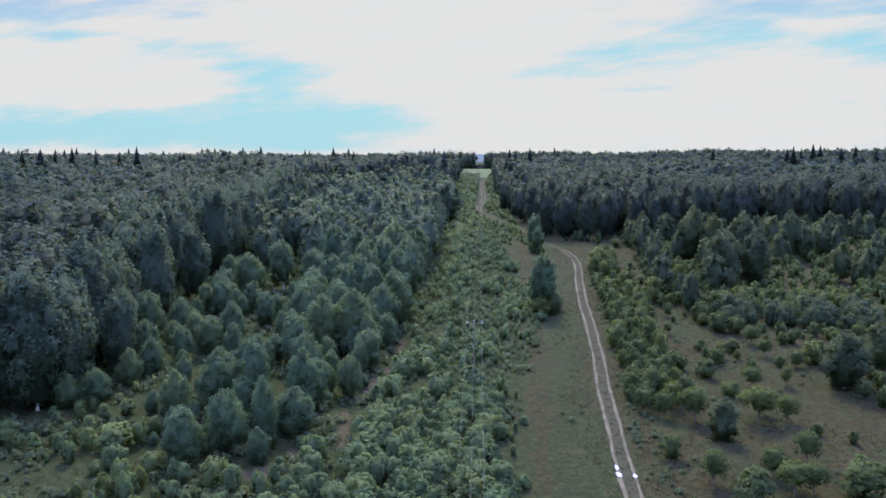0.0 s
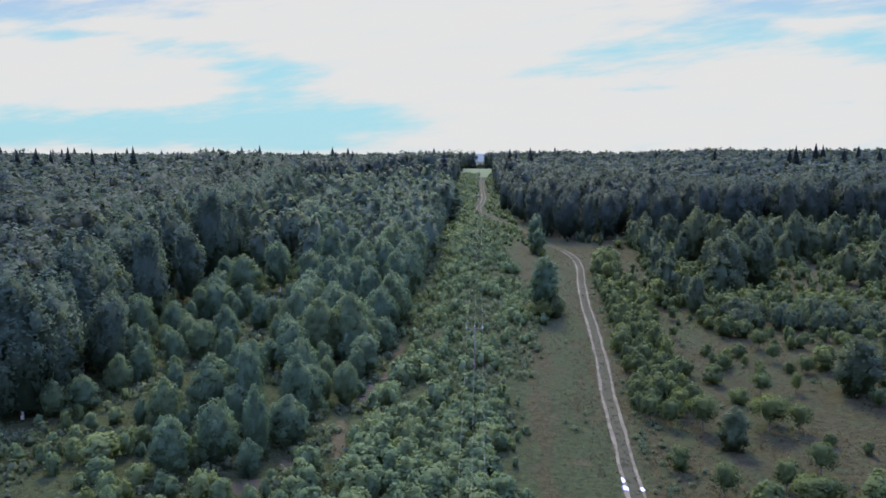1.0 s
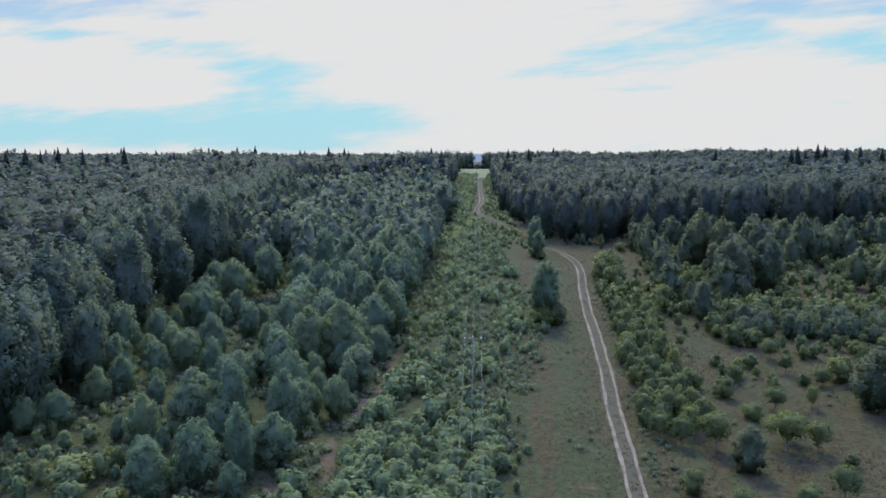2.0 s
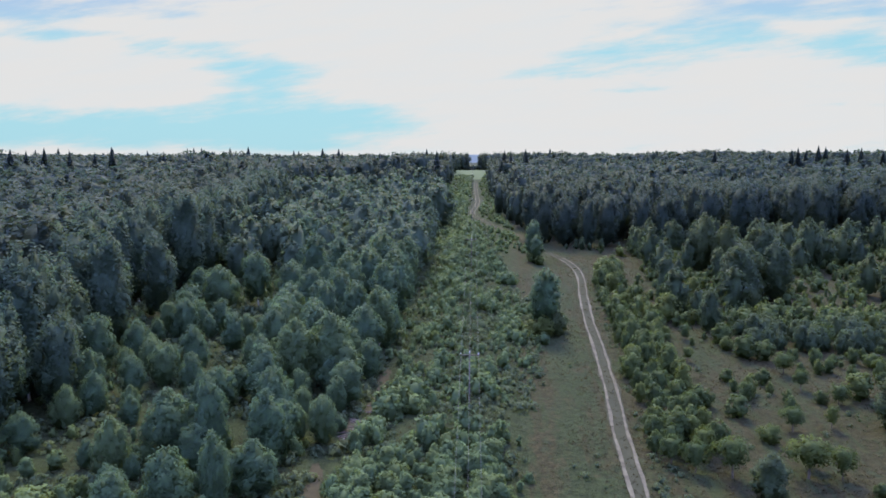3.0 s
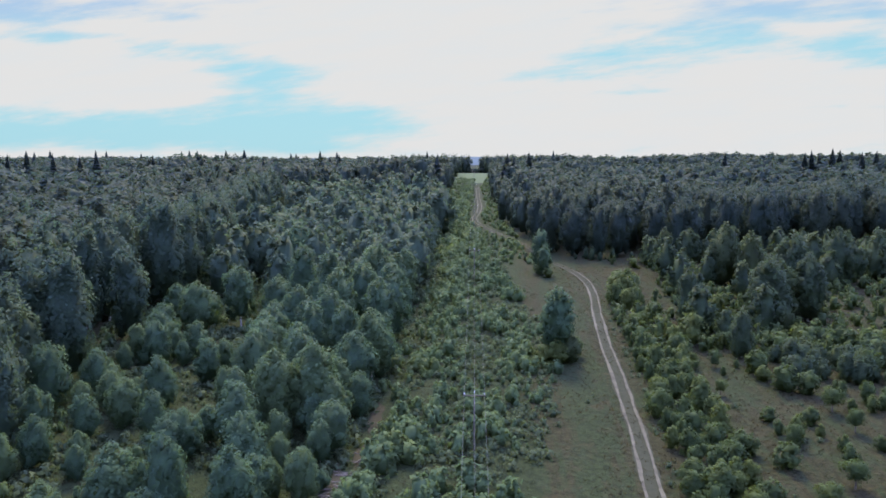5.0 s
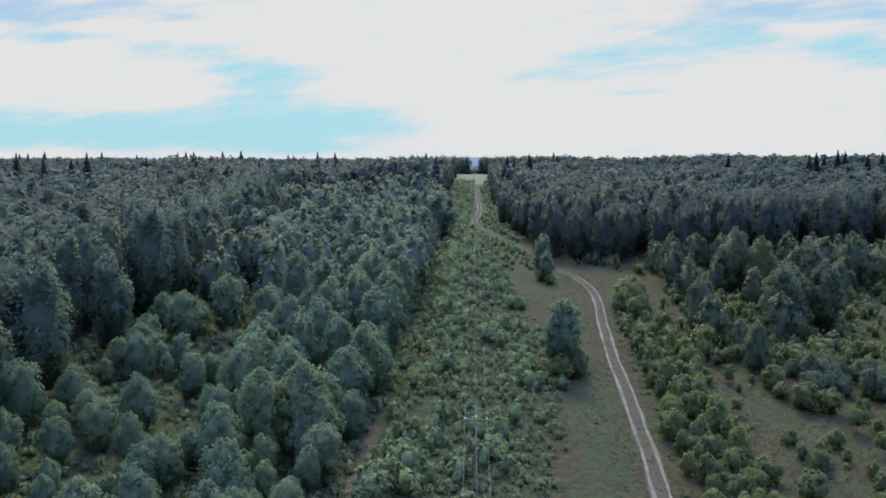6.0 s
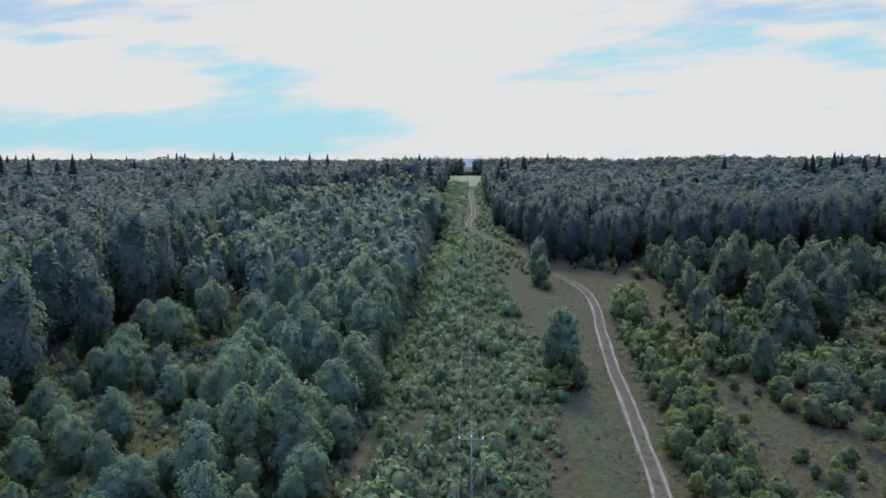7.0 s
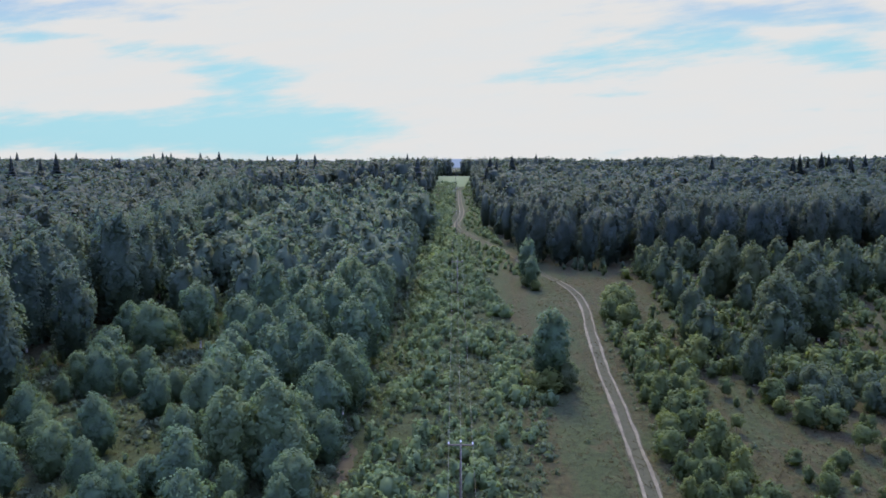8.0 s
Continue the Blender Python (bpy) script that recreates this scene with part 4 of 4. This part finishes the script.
for x, y in scatter(-80, -17, 62, 216, 1.9):
    if line(OLD_EDGE, y) - 2 < x < line(STRIP_LEFT, y) + 1 and in_view(x, y, 3) and taken.free(x, y, 1.0) and noise.noise((x * 0.12, y * 0.1, 13.0)) < 0.32:
        sprouts.add(x, y, dice.uniform(0.6, 1.5), dice.uniform(0.9, 1.5), dice)
for x, y in scatter(2, 62, 60, 165, 2.6):
    if in_view(x, y, 2) and abs(x - float(np.interp(y, ROAD_Y, ROAD_X))) > 2.4 and taken.free(x, y, 0.8) and noise.noise((x * 0.11, y * 0.11, 14.0)) > 0.22:
        sprouts.add(x, y, dice.uniform(0.3, 0.8), dice.uniform(0.9, 1.6), dice)
for x, y in scatter(15, 24, 60, 190, 1.5):
    off = x - float(np.interp(y, ROAD_Y, ROAD_X))
    if 1.9 < off < 5.6 and taken.free(x, y, 0.8) and dice.random() < 0.7:
        sprouts.add(x, y, dice.uniform(0.25, 0.8), dice.uniform(0.9, 1.7), dice)
for x, y in scatter(-40, 12, 245, 580, 3.2):
    road_x = float(np.interp(y, ROAD_Y, ROAD_X))
    if line(STRIP_LEFT, y) - 2 < x < line(WOOD_RIGHT, y) + 1 and abs(x - road_x) > 2.6 and dice.random() < 0.8:
        far_bush.add(x, y, dice.uniform(0.8, 2.2), dice.uniform(1.0, 1.7), dice)
for wood in (sprouts, near_wood, mid_wood, edge_wood, far_wood, young_wood, grove_wood, low_bush, far_bush, shrub_wood, spruce_wood):
    wood.done()


# ---- grass ----
def grass(name, mat, label, seed, count, x0, x1, y0, y1, tall, keep):
    """Tufts of three leaning blades."""
    rng = np.random.default_rng(seed)
    x, y = rng.uniform(x0, x1, count), y0 + (y1 - y0) * rng.uniform(0, 1, count) ** 1.4
    ok = np.array([keep(a, b) for a, b in zip(x, y)])
    x, y = x[ok], y[ok]
    k = len(x)
    vs = []
    for _ in range(3):
        a, h = rng.uniform(0, 2 * math.pi, k), tall * rng.uniform(0.5, 1.2, k)
        wd = h * rng.uniform(0.25, 0.5, k)
        bx, by = x + rng.normal(0, 0.12, k), y + rng.normal(0, 0.12, k)
        z = ground_z(bx, by) - 0.03
        lx, ly = rng.normal(0, 0.9, k) * h, rng.normal(0, 0.9, k) * h
        vs.append(np.stack([np.stack([bx - wd * np.cos(a), by - wd * np.sin(a), z], 1), np.stack([bx + wd * np.cos(a), by + wd * np.sin(a), z], 1), np.stack([bx + lx, by + ly, z + h], 1)], 1).reshape(-1, 3))
    v = np.concatenate(vs)
    tagged(new(name, mesh_from(name, v, np.arange(len(v)).reshape(-1, 3), mat)), label, "grass", kind="stuff")


def off_road(x, y):
    return not 0.5 < abs(x - float(np.interp(y, ROAD_Y, ROAD_X))) < 1.05


def straw_spot(x, y):
    return off_road(x, y) and noise.noise((x * 0.08, y * 0.05, 1.0)) > -0.12


def green_spot(x, y):
    return off_road(x, y) and noise.noise((x * 0.08, y * 0.05, 1.0)) < 0.08


grass("straw_grass", STRAW, "dry straw-coloured meadow grass", 1, 34000, -62, 68, 58, 240, 0.24, straw_spot)
grass("green_grass", GRASS, "short green meadow grass", 2, 36000, -62, 68, 58, 240, 0.17, green_spot)


# ---- dead branches ----
def brush_pile(x, y, count, seed):
    """Cut branches lying crosswise on the bare earth."""
    rng = np.random.default_rng(seed)
    root = new("brush_pile")
    root.empty_display_size = 0.3
    root.location = (x, y, float(ground_z(x, y)))
    for i in range(count):
        a, length, r = rng.normal(0.2, 0.5), rng.uniform(0.9, 2.2), rng.uniform(0.03, 0.06)
        ox, oy, oz = rng.normal(0, 0.55), rng.normal(0, 1.6), 0.12 + 0.03 * (i % 6)
        q = np.linspace(-0.5, 0.5, 5) * length
        pts = [(ox + t * math.cos(a) + rng.normal(0, 0.03), oy + t * math.sin(a) + rng.normal(0, 0.03), oz + 0.04 * rng.uniform(-1, 1)) for t in q]
        part("branch", mesh_from("branch", *tube(pts, r, 5), DEADWOOD, True), root)
    tagged(root, "heap of pale cut branches on bare earth", "brushwood", "brush piles")


# ---- power line ----
def tube(points, r, sides=6):
    """A round bar along points."""
    p = np.array(points, float)
    t = unit(np.gradient(p, axis=0))
    up = np.where(np.abs(t[:, 2:]) > 0.9, np.array([[1.0, 0, 0]]), np.array([[0, 0, 1.0]]))
    a = unit(np.cross(t, up))
    b = np.cross(t, a)
    v = np.stack([p + r * (math.cos(q) * a + math.sin(q) * b) for q in np.arange(sides) * 2 * math.pi / sides], 1).reshape(-1, 3)
    f = [(j * sides + i, j * sides + (i + 1) % sides, (j + 1) * sides + (i + 1) % sides, (j + 1) * sides + i) for j in range(len(p) - 1) for i in range(sides)]
    return v, np.array(f)


POLES = [(0.9, 7.0), (-3.62, 113.0), (-8.0, 219.0), (-12.4, 325.0), (-16.8, 431.0), (-21.2, 537.0), (-25.6, 643.0)]
ARM = 1.15
POLE_H = 7.7
pole_mesh = mesh_from("pole", *lathe(np.random.default_rng(1), [(0.115, -0.5), (0.11, 0.0), (0.095, 3.5), (0.08, POLE_H), (0.01, POLE_H + 0.02)], 10, 0.02), WOOD, True)
arm_mesh = mesh_from("crossarm", *tube([(-ARM - 0.12, 0.1, POLE_H - 0.28), (0, 0.1, POLE_H - 0.28), (ARM + 0.12, 0.1, POLE_H - 0.28)], 0.09, 4), WOOD)
cap_mesh = mesh_from("insulator", *lathe(np.random.default_rng(2), [(0.02, 0), (0.025, 0.06), (0.075, 0.07), (0.085, 0.12), (0.055, 0.17), (0.07, 0.2), (0.045, 0.26), (0.005, 0.28)], 10, 0.0), PORCELAIN, True)
for x, y in POLES:
    root = new("utility_pole")
    root.location = (x, y, float(ground_z(x, y)))
    root.rotation_euler = (0, 0, 0.04)
    tagged(root, "weathered wooden utility pole with a crossarm and white insulators", "utility pole", "poles of the power line")
    part("pole", pole_mesh, root)
    part("crossarm", arm_mesh, root)
    for o, z in ((-ARM, POLE_H - 0.22), (0, POLE_H), (ARM, POLE_H - 0.22)):
        cap = part("insulator", cap_mesh, root, "white porcelain insulator")
        cap.location = (o, 0.1 if o else 0, z)
for o, z in ((-ARM, POLE_H + 0.0), (0, POLE_H + 0.24), (ARM, POLE_H + 0.0)):
    pts = []
    for (xa, ya), (xb, yb) in zip(POLES[:-1], POLES[1:]):
        za, zb = float(ground_z(xa, ya)) + z, float(ground_z(xb, yb)) + z
        for s in np.arange(24) / 24:
            pts.append((xa + (xb - xa) * s + o, ya + (yb - ya) * s + 0.1, za + (zb - za) * s - 1.1 * 4 * s * (1 - s)))
    tagged(new("power_wire", mesh_from("power_wire", *tube(pts, 0.011, 3), WIRE)), "thin bare aluminium power line wire", "wire", "wires of the power line")
for x, y, count, seed in ((-18.0, 103.6, 16, 3), (-17.7, 106.6, 9, 4), (-16.6, 113.2, 7, 5)):
    brush_pile(x, y, count, seed)
